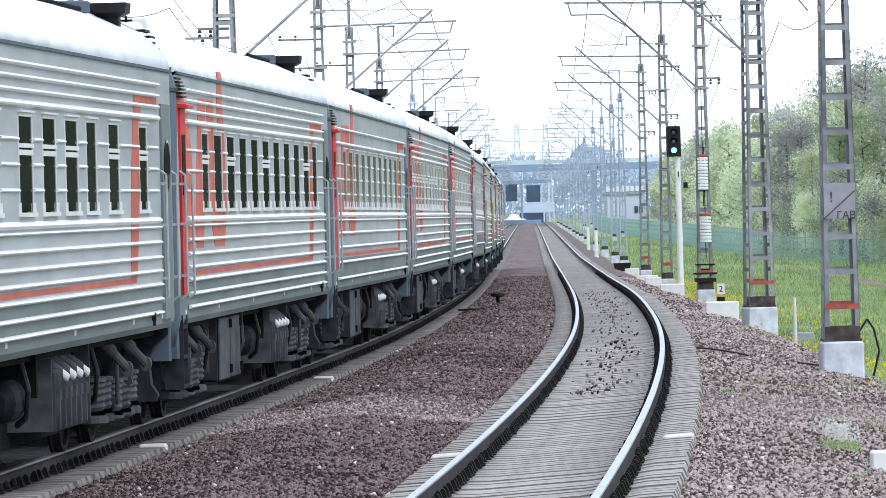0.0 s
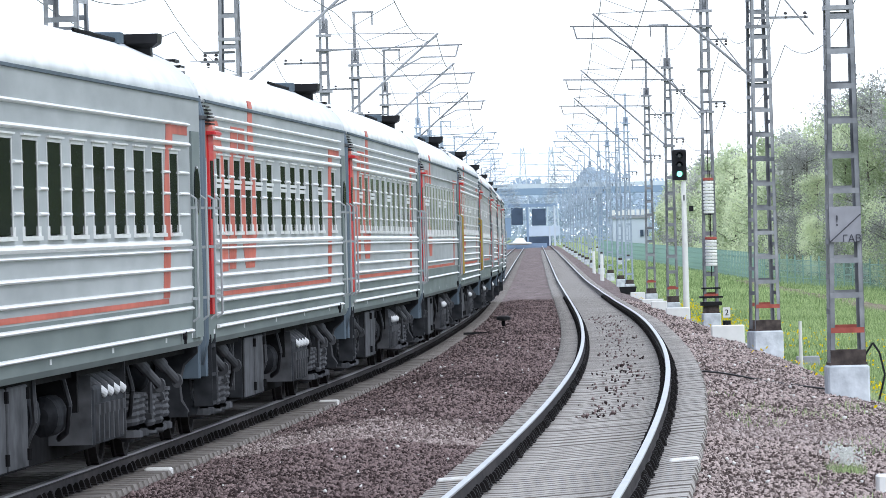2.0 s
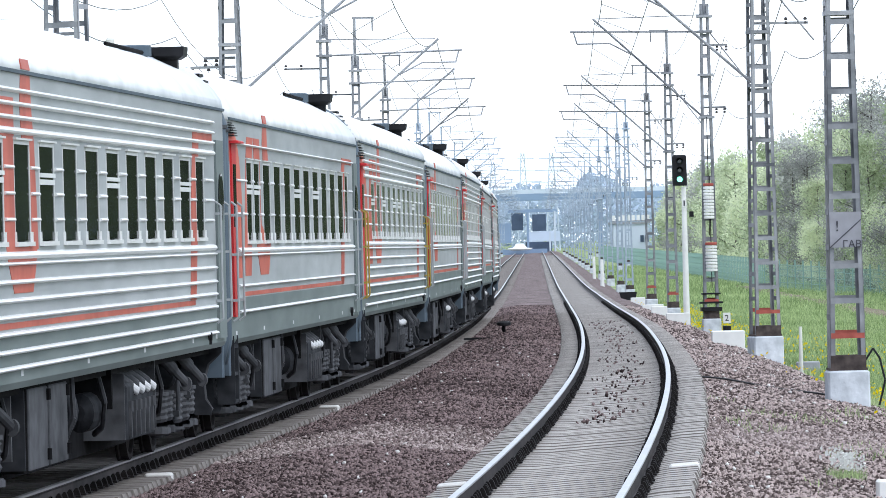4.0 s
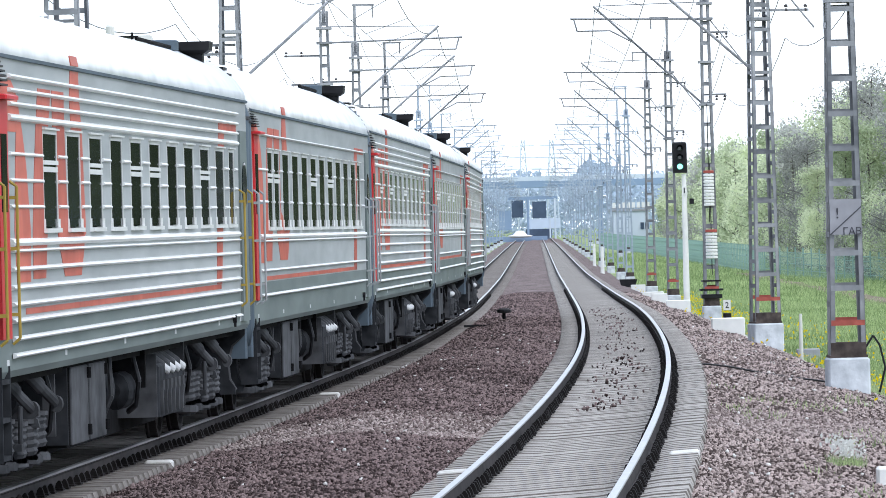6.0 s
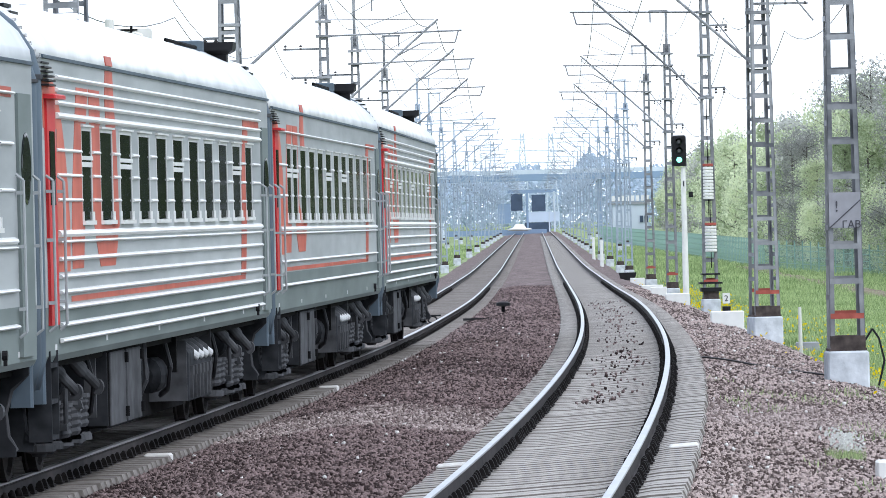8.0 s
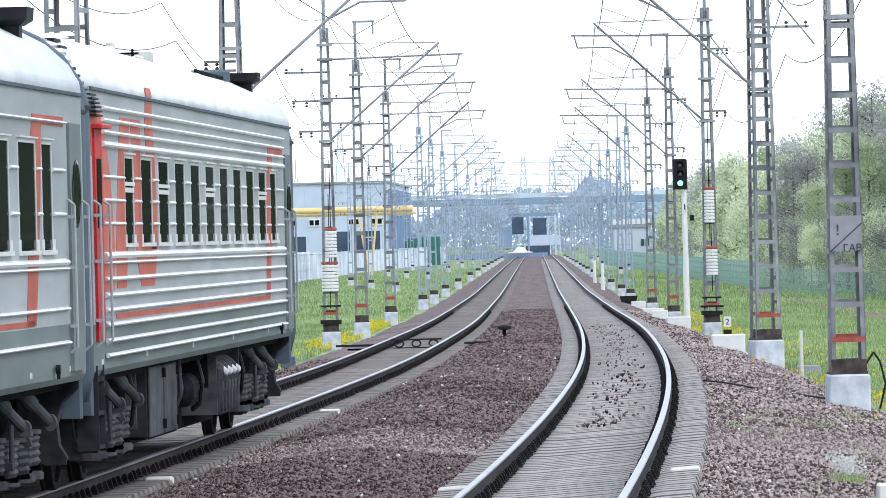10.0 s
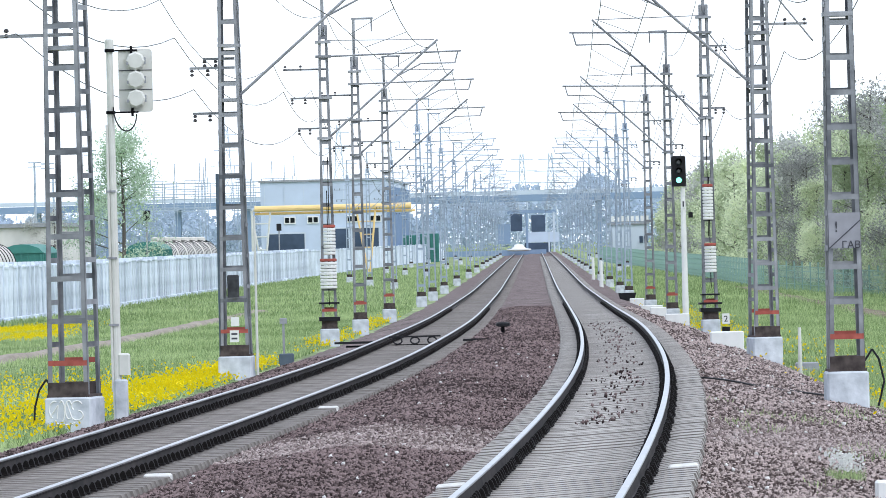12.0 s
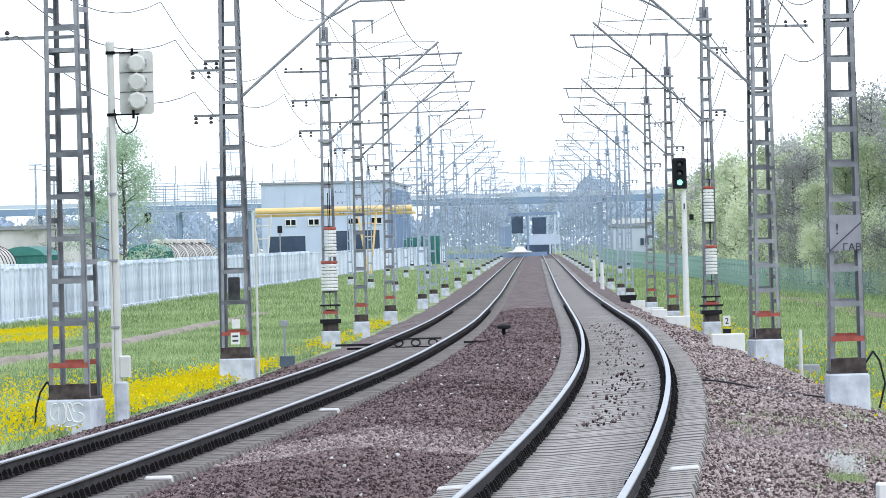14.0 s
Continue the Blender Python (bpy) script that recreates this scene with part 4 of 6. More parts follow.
MASTS = {}
for side, ys, sg in (("L", LM_Y, 1), ("R", RM_Y, -1)):
    proto = None
    for i, y in enumerate(ys):
        far = i >= 5
        m = mast_at(side, y, -3.1 if side == "L" else (3.62 if i == 0 else 3.3), {("L", 0): -14, ("R", 1): 12, ("L", 1): -5}.get((side, i), 2))
        if i == 0 or i == 1:
            top = thing("catenary_mast", "tall grey lattice steel mast on a whitewashed concrete base", "mast", "masts along the line", m)
            z1 = mast_parts(top, 10.6, {("L", 0): 0.68, ("L", 1): 0.64, ("R", 0): 0.56, ("R", 1): 0.58}[side, i], {("L", 0): 0.50, ("L", 1): 0.34, ("R", 0): 0.34, ("R", 1): 0.36}[side, i], M["mast"], step=0.68 if side == "L" else 0.55)
            mast_fittings(top, z1, sg, M["mast"], bracket=(i == 1), arms={("L", 0): ((6.42, 1.9),), ("L", 1): ((6.92, 1.0), (7.12, 0.7), (5.92, 0.95)), ("R", 0): (), ("R", 1): ((7.6, 1.3),)}[side, i])
        elif i in (2, 5):
            top = thing("catenary_mast", "grey lattice steel mast with brackets over the track" if i == 2 else "distant lattice steel mast with brackets, tinted pale for haze", "mast", "masts along the line", m)
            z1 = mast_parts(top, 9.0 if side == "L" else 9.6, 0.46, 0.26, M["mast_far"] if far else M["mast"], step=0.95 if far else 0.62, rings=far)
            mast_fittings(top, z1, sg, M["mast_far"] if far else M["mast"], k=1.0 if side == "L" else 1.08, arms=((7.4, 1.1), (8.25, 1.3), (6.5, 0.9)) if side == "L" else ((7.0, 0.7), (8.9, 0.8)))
            proto = top
        else:
            top = copy_thing(proto, m)
        MASTS[side, i] = top


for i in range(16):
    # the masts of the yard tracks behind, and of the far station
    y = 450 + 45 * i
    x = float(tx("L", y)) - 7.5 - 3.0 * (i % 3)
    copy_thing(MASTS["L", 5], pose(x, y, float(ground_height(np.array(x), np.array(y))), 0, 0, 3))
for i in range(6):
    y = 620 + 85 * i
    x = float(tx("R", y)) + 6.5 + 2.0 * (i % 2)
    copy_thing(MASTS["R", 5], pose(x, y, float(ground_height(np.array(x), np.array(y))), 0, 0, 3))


# ------------------------------------------------------------------ overhead wires
def sag(a, b, drop, n=10):
    return [a.lerp(b, t / n) - Vector((0, 0, drop * 4 * (t / n) * (1 - t / n))) for t in range(n + 1)]


def build_wires():
    for side, ys, sg in (("L", LM_Y, 1), ("R", RM_Y, -1)):
        k = 1.0 if side == "L" else 1.08
        tops = [MASTS[side, i].matrix_basis.translation for i in range(len(ys))]
        ends = [tops[0] + (tops[0] - tops[1]) * 1.2] + tops
        for nm, dx, zz, drop, r in (("messenger_wire", 3.35, 8.95 * k, 0.9, 0.012), ("contact_wire", 2.3, 7.95 * k, 0.05, 0.011), ("feeder_wire", -1.2, 7.6 * k, 1.1, 0.011),
                                    ("feeder_wire", -0.8, 6.45 * k, 1.0, 0.010), ("feeder_wire", -1.5, 8.45 * k, 1.3, 0.010), ("earth_wire", 0.1, 9.9 * k, 1.0, 0.010)):
            ms = Mesh()
            for a, b in zip(ends[:-1], ends[1:]):
                if (b - a).length > 10:
                    dx = dx if dx > 0 or side == "L" else -0.6
                    ms.line(sag(a + Vector((sg * dx, 0, zz)), b + Vector((sg * dx, 0, zz)), drop * (b - a).length / 60), r, 4)
            tagged(part(nm, ms, M["wire"]), "thin overhead wire sagging between the masts", "wire", "overhead wires")
        ms = Mesh()
        for a, b in zip(ends[:-1], ends[1:]):
            n = max(2, int((b - a).length / 9))
            for j in range(1, n):
                t = j / n
                p = a.lerp(b, t)
                up = p + Vector((sg * 3.35, 0, 8.95 * k - 0.9 * (b - a).length / 60 * 4 * t * (1 - t)))
                ms.tube(p + Vector((sg * 2.3, 0, 7.92 * k)), up, 0.008, 4)
        tagged(part("wire_droppers", ms, M["wire"]), "thin droppers between contact and messenger wire", "wire", "overhead wires", "stuff")


build_wires()


# ------------------------------------------------------------------ signals
def build_signals():
    p = track_point("R", 223.0, 3.4)
    z = float(max(ground_height(np.array(p.x), np.array(p.y)), bed_height(np.array(p.x), np.array(p.y))))
    s = thing("railway_signal", "black colour-light signal showing green on a white post", "signal", "", pose(p.x, p.y, z))
    part("post", Mesh().lathe((0, 0, -0.3), (0, 0, 1), [(0.12, 0), (0.11, 2), (0.085, 5.4)], 14), M["white"], s, "white concrete post")
    part("footing", Mesh().bevel_box((0, 0, 0.1), (0.3, 0.3, 0.6), 0.03), M["grey"], s)
    head = part("signal_head", Mesh().bevel_box((-0.14, -0.05, 5.7), (0.52, 0.22, 1.12), 0.05), M["black"], s, "black signal head")
    for k, zz in enumerate((6.03, 5.7, 5.37)):
        part("lens", Mesh().lathe((-0.14, -0.17, zz), (0, -1, 0), [(0.10, 0), (0.10, 0.02), (0.06, 0.035)], 16), M["signal_green"] if k == 2 else M["lens_dark"], head, "lit green lens" if k == 2 else "unlit lens")
        hood = Mesh()
        for j in range(9):
            a0, a1 = math.pi * (j - 1) / 9 * 1.1, math.pi * j / 9 * 1.1
            c0, c1 = (0.13 * math.cos(a0), 0.13 * math.sin(a0)), (0.13 * math.cos(a1), 0.13 * math.sin(a1))
            hood.add([(-0.14 + c0[0], -0.16, zz + c0[1]), (-0.14 + c1[0], -0.16, zz + c1[1]), (-0.14 + c1[0], -0.36, zz + c1[1]), (-0.14 + c0[0], -0.36, zz + c0[1])], [(0, 1, 2, 3)])
        part("hood", hood, M["black"], head)
    part("number_plate", Mesh().box((-0.0, -0.1, 4.5), (0.16, 0.02, 0.3)), M["white"], s)
    part("relay_box", Mesh().bevel_box((0.26, 0, 4.1), (0.16, 0.14, 0.2), 0.02), M["black"], s)
    for k in range(1):
        part("plate_bar", Mesh().box((0, -0.115, 4.5), (0.05, 0.006, 0.2)), M["ink"], s)
    # the back of the other signal
    p = track_point("L", 101.0, -2.6)
    z = float(max(ground_height(np.array(p.x), np.array(p.y)), bed_height(np.array(p.x), np.array(p.y))))
    s = thing("railway_signal", "grey-white back of a three-lamp signal on a slim post", "signal", "", pose(p.x, p.y, z))
    part("post", Mesh().lathe((0, 0, -0.2), (0, 0, 1), [(0.075, 0), (0.07, 3), (0.055, 6.35)], 12), M["offwhite"], s, "off-white steel post")
    part("footing", Mesh().bevel_box((0.06, 0, 0.25), (0.22, 0.26, 0.9), 0.03), M["base"], s)
    part("cable_box", Mesh().bevel_box((0.12, -0.02, 0.95), (0.2, 0.14, 0.36), 0.03), M["offwhite"], s)
    pl = Mesh()
    n = []
    for cx, cz, a0 in ((0.23, 0.47, 0), (-0.23, 0.47, 90), (-0.23, -0.47, 180), (0.23, -0.47, 270)):
        n += [(0.42 + cx + 0.05 * math.cos(radians(a0 + a)), 5.62 + cz + 0.05 * math.sin(radians(a0 + a))) for a in (0, 45, 90)]
    pl.prism(n, 0.02, 0.05)
    back = part("back_plate", pl, M["offwhite"], s, "dusty white back plate")
    for k in range(3):
        part("lamp_housing", Mesh().lathe((0.43, 0.02, 5.94 - 0.31 * k), (0, -1, 0), [(0.15, 0), (0.155, 0.02), (0.155, 0.13), (0.125, 0.165)], 8), M["offwhite"], back, "bevelled grey-white lamp housing")
        part("hinge", Mesh().box((0.585, -0.08, 5.94 - 0.31 * k), (0.03, 0.05, 0.12)).box((0.30, -0.16, 5.90 - 0.31 * k), (0.03, 0.03, 0.05)), M["grey"], back)
    for zz in (5.79, 5.47):
        part("plate_seam", Mesh().box((0.42, 0.015, zz), (0.54, 0.012, 0.012)), M["ink"], back)
    for zz in (6.12, 5.10):
        part("mounting_arm", Mesh().tube((0.0, 0, zz), (0.46, 0, zz), 0.016, 6).box((0.0, 0, zz), (0.15, 0.16, 0.05)).box((0.36, -0.02, zz), (0.04, 0.06, 0.14)), M["under"], s)
    part("post_cap", Mesh().lathe((0, 0, 6.13), (0, 0, 1), [(0.062, 0), (0.075, 0.02), (0.075, 0.16), (0.05, 0.19)], 12), M["offwhite"], s)
    part("cable", Mesh().line([(0.43 - 0.19 * (1 - math.cos(a * math.pi / 10)), -0.08, 5.07 - 0.34 * math.sin(a * math.pi / 10) + 0.012 * a) for a in range(11)], 0.013, 6), M["black"], s)
    for zz in (1.6, 2.7, 3.8):
        part("conduit_clip", Mesh().box((-0.03, -0.06, zz), (0.16, 0.06, 0.035)), M["grey"], s)
    part("conduit", Mesh().tube((-0.07, -0.06, 0.5), (-0.07, -0.06, 4.9), 0.02, 6), M["offwhite"], s)


build_signals()


# ------------------------------------------------------------------ trackside things
def surface(x, y):
    return float(max(ground_height(np.array(x), np.array(y)), bed_height(np.array(x), np.array(y))))


def ground_at(x, y):
    return float(ground_height(np.array(x), np.array(y)))


def weight_stack(mast, x, z, n=9, w=0.36):
    st = part("tension_weight", Mesh().tube((x, -0.3, z - 0.5), (x, -0.3, z + n * 0.1 + 2.0), 0.014, 5), M["under"], mast, "stack of white concrete tension weights")
    for k in range(n):
        part("weight_disc", Mesh().lathe((x, -0.3, z + k * 0.1), (0, 0, 1), [(w / 2 - 0.02, 0), (w / 2, 0.015), (w / 2, 0.07), (w / 2 - 0.02, 0.085)], 14), M["red"] if k == n - 1 else M["white"], st)


def text_mesh(body, size, depth=0.004):
    cu = bpy.data.curves.new("lettering", "FONT")
    cu.body, cu.size, cu.extrude, cu.align_x = body, size, depth, "CENTER"
    ob = bpy.data.objects.new("lettering", cu)
    scene.collection.objects.link(ob)
    bpy.context.view_layer.update()
    me = bpy.data.meshes.new_from_object(ob.evaluated_get(bpy.context.evaluated_depsgraph_get()))
    bpy.data.objects.remove(ob)
    return me


def mast_details():
    m1 = MASTS["R", 0]
    part("warning_sign", Mesh().box((0.0, -0.29, 2.78), (0.50, 0.012, 0.56)), M["signplate"], m1, "grey warning plate with a stroke and lettering")
    for s, sz, dx, z in (("ГАВ", 0.16, 0.10, 2.5), ("!", 0.24, -0.13, 2.76)):
        me = text_mesh(s, sz)
        me.materials.clear()
        me.materials.append(M["ink"])
        part("lettering", me, None, m1, m=pose(dx, -0.302, z, 90, 0, 0))
    part("stroke", Mesh().box((0, -0.30, 2.72), (0.66, 0.006, 0.018), Euler((0, -0.72, 0)).to_matrix()), M["ink"], m1)
    cb = Mesh().line([(0.28, -0.2, 0.72), (0.40, -0.2, 0.9), (0.50, -0.2, 0.75), (0.58, -0.2, 0.4), (0.52, -0.2, 0.15), (0.48, -0.2, 0.0)], 0.018, 5)
    part("earthing_cable", cb, M["black"], m1)
    m3 = MASTS["R", 2]
    weight_stack(m3, 0.02, 2.0, 9)
    weight_stack(m3, -0.02, 3.6, 11, 0.32)
    part("dark_band", Mesh().box((0, 0, 0.85), (0.62, 0.62, 0.12)).box((0, 0, 1.05), (0.7, 0.5, 0.06)).box((0, 0, 1.32), (0.56, 0.56, 0.05)), M["black"], m3)
    l3 = MASTS["L", 2]
    weight_stack(l3, 0.0, 1.75, 9, 0.5)
    weight_stack(l3, 0.05, 2.75, 9, 0.36)
    part("dark_band", Mesh().box((0, 0, 0.85), (0.62, 0.62, 0.12)).box((0, 0, 1.32), (0.6, 0.6, 0.05)), M["black"], l3)
    # sprayed scrawl and cable on the near base
    l1 = MASTS["L", 0]
    g = Mesh()
    front = -0.392
    for cx, cz, rx, rz, a0, a1 in ((-0.22, 0.36, 0.09, 0.14, 1.2, 4.4), (-0.1, 0.34, 0.05, 0.17, -1.5, 2.2), (0.02, 0.36, 0.06, 0.15, 0.6, 5.2), (0.16, 0.42, 0.09, 0.08, 0.4, 4.0), (0.16, 0.27, 0.10, 0.08, -2.6, 1.4), (-0.04, 0.17, 0.17, 0.05, 2.6, 6.0)):
        g.line([(cx + rx * math.cos(a0 + (a1 - a0) * j / 9), front, cz + rz * math.sin(a0 + (a1 - a0) * j / 9)) for j in range(10)], 0.012, 4)
    g.line([(-0.3, front, 0.24), (-0.16, front, 0.44), (-0.18, front, 0.22)], 0.011, 4)
    g.line([(-0.02, front, 0.5), (0.08, front, 0.2)], 0.011, 4)
    part("sprayed_scrawl", g, M["white"], l1, "white sprayed scrawl")
    part("earthing_cable", Mesh().line([(-0.3, -0.3, 0.75), (-0.38, -0.3, 0.85), (-0.5, -0.3, 0.68), (-0.58, -0.3, 0.4), (-0.6, -0.3, 0.05)], 0.018, 5), M["black"], l1)
    l2 = MASTS["L", 1]
    bx = part("mast_cabinet", Mesh().bevel_box((0.0, -0.32, 2.1), (0.25, 0.14, 0.5), 0.02), M["panelgrey"], l2, "grey steel cabinet on the mast")
    part("number_plate", Mesh().box((0, -0.31, 1.0), (0.2, 0.015, 0.26)), M["white"], l2)
    for k in range(2):
        part("plate_bar", Mesh().box((0, -0.32, 0.95 + 0.1 * k), (0.13, 0.004, 0.04)), M["ink"], l2)
    part("plate", Mesh().box((0.02, -0.31, 1.32), (0.18, 0.015, 0.2)), M["white"], l2)


mast_details()


def block(name, label, cat, x, y, size, mat, rz=0, sink=0.05, b=0.02):
    ob = part(name, Mesh().bevel_box((0, 0, size[2] / 2 - sink), (size[0], size[1], size[2]), b), M[mat], m=pose(x, y, surface(x, y), 0, 0, rz))
    return tagged(ob, label, cat)


def pole(name, label, cat, x, y, h, r, mat):
    ob = part(name, Mesh().lathe((0, 0, -0.2), (0, 0, 1), [(r * 1.2, 0), (r, 0.6), (r * 0.85, h + 0.2)], 10), M[mat], m=pose(x, y, surface(x, y)), smooth=False)
    return tagged(ob, label, cat)


def trackside():
    p = track_point("R", 150, 2.75)
    block("cable_box", "low whitewashed concrete cable box beside the ballast", "cable box", p.x, p.y, (0.8, 0.6, 0.45), "white")
    p = track_point("R", 160, 3.0)
    s = thing("marker_post", "short black and white marker post", "marker", "", pose(p.x, p.y, surface(p.x, p.y)))
    part("stake", Mesh().lathe((0, 0, -0.1), (0, 0, 1), [(0.11, 0), (0.11, 0.55)], 10), M["black"], s)
    part("plate", Mesh().box((0, -0.02, 0.66), (0.19, 0.03, 0.27)), M["white"], s)
    me = text_mesh("2", 0.22)
    me.materials.clear()
    me.materials.append(M["black"])
    part("numeral", me, None, s, m=pose(0, -0.04, 0.585, 90, 0, 0))
    p = track_point("R", 134, 4.1)
    block("junction_box", "low grey steel junction box in the grass", "junction box", p.x, p.y, (0.5, 0.4, 0.35), "grey")
    p = track_point("R", 131, 3.85)
    pole("stake", "weathered white wooden stake by the mast", "stake", p.x, p.y, 1.0, 0.04, "offwhite")
    for y, o, w in ((262, 2.9, 0.9), (233, 2.6, 0.6), (300, 2.9, 0.7), (206, 2.7, 0.8)):
        p = track_point("R", y, o)
        block("cable_box", "low white cable box beside the ballast", "cable box", p.x, p.y, (w, 0.5, 0.4), "white")
    p = track_point("R", 312, 2.6)
    t = thing("dark_trough", "dark metal trough on the ballast edge", "trough", "", pose(p.x, p.y, surface(p.x, p.y)))
    tm = Mesh().add([(-.35, -.3, 0), (.35, -.3, 0), (.35, .3, 0), (-.35, .3, 0), (-.45, -.35, .4), (.45, -.35, .4), (.45, .35, .4), (-.45, .35, .4), (-.4, -.3, .38), (.4, -.3, .38), (.4, .3, .38), (-.4, .3, .38), (-.3, -.25, .06), (.3, -.25, .06), (.3, .25, .06), (-.3, .25, .06)],
                    [(0, 1, 2, 3), (0, 1, 5, 4), (1, 2, 6, 5), (2, 3, 7, 6), (3, 0, 4, 7), (4, 5, 9, 8), (5, 6, 10, 9), (6, 7, 11, 10), (7, 4, 8, 11), (8, 9, 13, 12), (9, 10, 14, 13), (10, 11, 15, 14), (11, 8, 12, 15), (12, 13, 14, 15)])
    part("tub", tm, M["black"], t)
    for y, o in ((395, 2.2), (470, 2.4)):
        p = track_point("R", y, o)
        pole("marker_post", "slim white marker post beside the track", "marker", p.x, p.y, 1.7, 0.12, "white")
    # stub with a dark cap between the tracks
    s = thing("ground_marker", "small dark capped marker in the ballast", "marker", "", pose(1.62, 169, surface(1.62, 169)))
    part("stem", Mesh().tube((0, 0, -0.1), (0, 0, 0.24), 0.05, 8), M["under"], s)
    part("cap", Mesh().lathe((0, 0, 0.2), (0, 0, 1), [(0.1, 0), (0.2, 0.03), (0.2, 0.1), (0.12, 0.14)], 12), M["black"], s)
    # drag-equipment detector across the train's track
    y = 160.0
    d = thing("rail_detector", "dark steel detector frame across the track under the rails", "detector", "", track_pose("L", y))
    part("beam", Mesh().box((0, 0, -0.03 - 0.19), (3.6, 0.14, 0.05)), M["under"], d)
    for x in (-0.45, 0.0, 0.45):
        part("ring", Mesh().line([(x + 0.12 * math.cos(a * math.pi / 4), -0.05, -0.10 + 0.09 * math.sin(a * math.pi / 4)) for a in range(9)], 0.022, 5), M["black"], d)
    part("upper_bar", Mesh().box((0, -0.05, 0.005), (1.35, 0.05, 0.04)), M["black"], d)
    part("outer_bar", Mesh().box((1.75, -0.05, -0.12), (1.0, 0.06, 0.06)), M["black"], d)
    part("outer_bar", Mesh().box((-1.6, -0.05, -0.12), (1.0, 0.06, 0.06)), M["black"], d)
    part("foot", Mesh().bevel_box((1.95, 0, -0.22), (0.3, 0.2, 0.16), 0.02), M["white"], d)
    # left side
    p = track_point("L", 150, -2.6)
    s = thing("relay_post", "slim grey post with a blue-grey box at its foot", "post", "", pose(p.x - 0.3, p.y, surface(p.x, p.y)))
    part("post", Mesh().tube((0, 0, -0.1), (0, 0, 1.1), 0.03, 8), M["grey"], s)
    part("foot_box", Mesh().bevel_box((0.06, 0, 0.1), (0.36, 0.3, 0.3), 0.02), M["gangway"], s)
    part("head_box", Mesh().bevel_box((0, 0, 1.05), (0.18, 0.12, 0.14), 0.02), M["grey"], s)
    pole("cable_pole", "dark steel cable pole beside the mast", "pole", -5.0, 137.5, 4.6, 0.05, "gangway")
    pole("cable_pole", "slim pale steel conduit beside the mast", "pole", -4.2, 137.5, 3.6, 0.03, "offwhite")
    block("lineside_stone", "small whitewashed concrete block in the ballast", "block", 4.26, 59.5, (0.22, 0.3, 0.26), "white")
    # black cable from the rail to the mast foot
    pts = []
    for k in range(16):
        t = k / 15
        p = track_point("R", 104 - 6 * t, 1.3 + 2.5 * t)
        pts.append((p.x, p.y, surface(p.x, p.y) + 0.05 + 0.02 * math.sin(9 * t)))
    tagged(part("ground_cable", Mesh().line(pts, 0.018, 5), M["black"]), "black cable lying on the ballast", "cable")
    # whitewashed sleeper ends
    for side, y, o in (("R", 62.6, 1.19), ("R", 62.6, -1.19), ("L", 69.2, 1.2), ("L", 96.0, 1.2)):
        ob = part("painted_sleeper_end", Mesh().bevel_box((o, 0, -0.19), (0.31, 0.23, 0.08), 0.02), M["white_sleeper"], m=track_pose(side, y))
        tagged(ob, "whitewashed end of a concrete sleeper beside the rail", "sleeper end")


trackside()


# ------------------------------------------------------------------ left: path, fence, wagons, halls
def strip(name, label, cat, pts, width, mat, lift=0.06):
    v, f = [], []
    fine = []
    for (x0, y0), (x1, y1) in zip(pts[:-1], pts[1:]):
        for k in range(12):
            fine.append((x0 + (x1 - x0) * k / 12, y0 + (y1 - y0) * k / 12))
    for i, (x, y) in enumerate(fine):
        w = width * (0.8 + 0.5 * noise.noise((y * 0.2, x, 2)))
        for j, o in enumerate((-1, -0.5, 0, 0.5, 1)):
            z = ground_at(x + o * w, y) + 0.10 * noise.noise(((x + o * w) * 0.35, y * 0.12, 3))
            v.append((x + o * w, y, z + lift + (0.05 if abs(o) < 1 else -0.12)))
    n = len(fine)
    f = [(i * 5 + j, i * 5 + j + 1, i * 5 + j + 6, i * 5 + j + 5) for i in range(n - 1) for j in range(4)]
    tagged(part(name, Mesh().add(v, f), M[mat]), label, cat, kind="structure")


strip("footpath", "trodden bare footpath through the meadow", "path", [(-15.5, 130), (-13.0, 170), (-11.6, 215), (-10.8, 270), (-9.5, 330)], 0.6, "path", 0.10)


strip("earth_bank", "low bank of bare brown earth below the green fence", "earth", [(19.0, 250), (20.2, 320), (21.0, 380), (21.2, 440)], 1.0, "earth", 0.12)


def fence_x(y):
    return float(np.interp(y, [200, 300, 434, 860, 1060], [-23.2, -21.8, -19.4, -8.3, 0.5]))


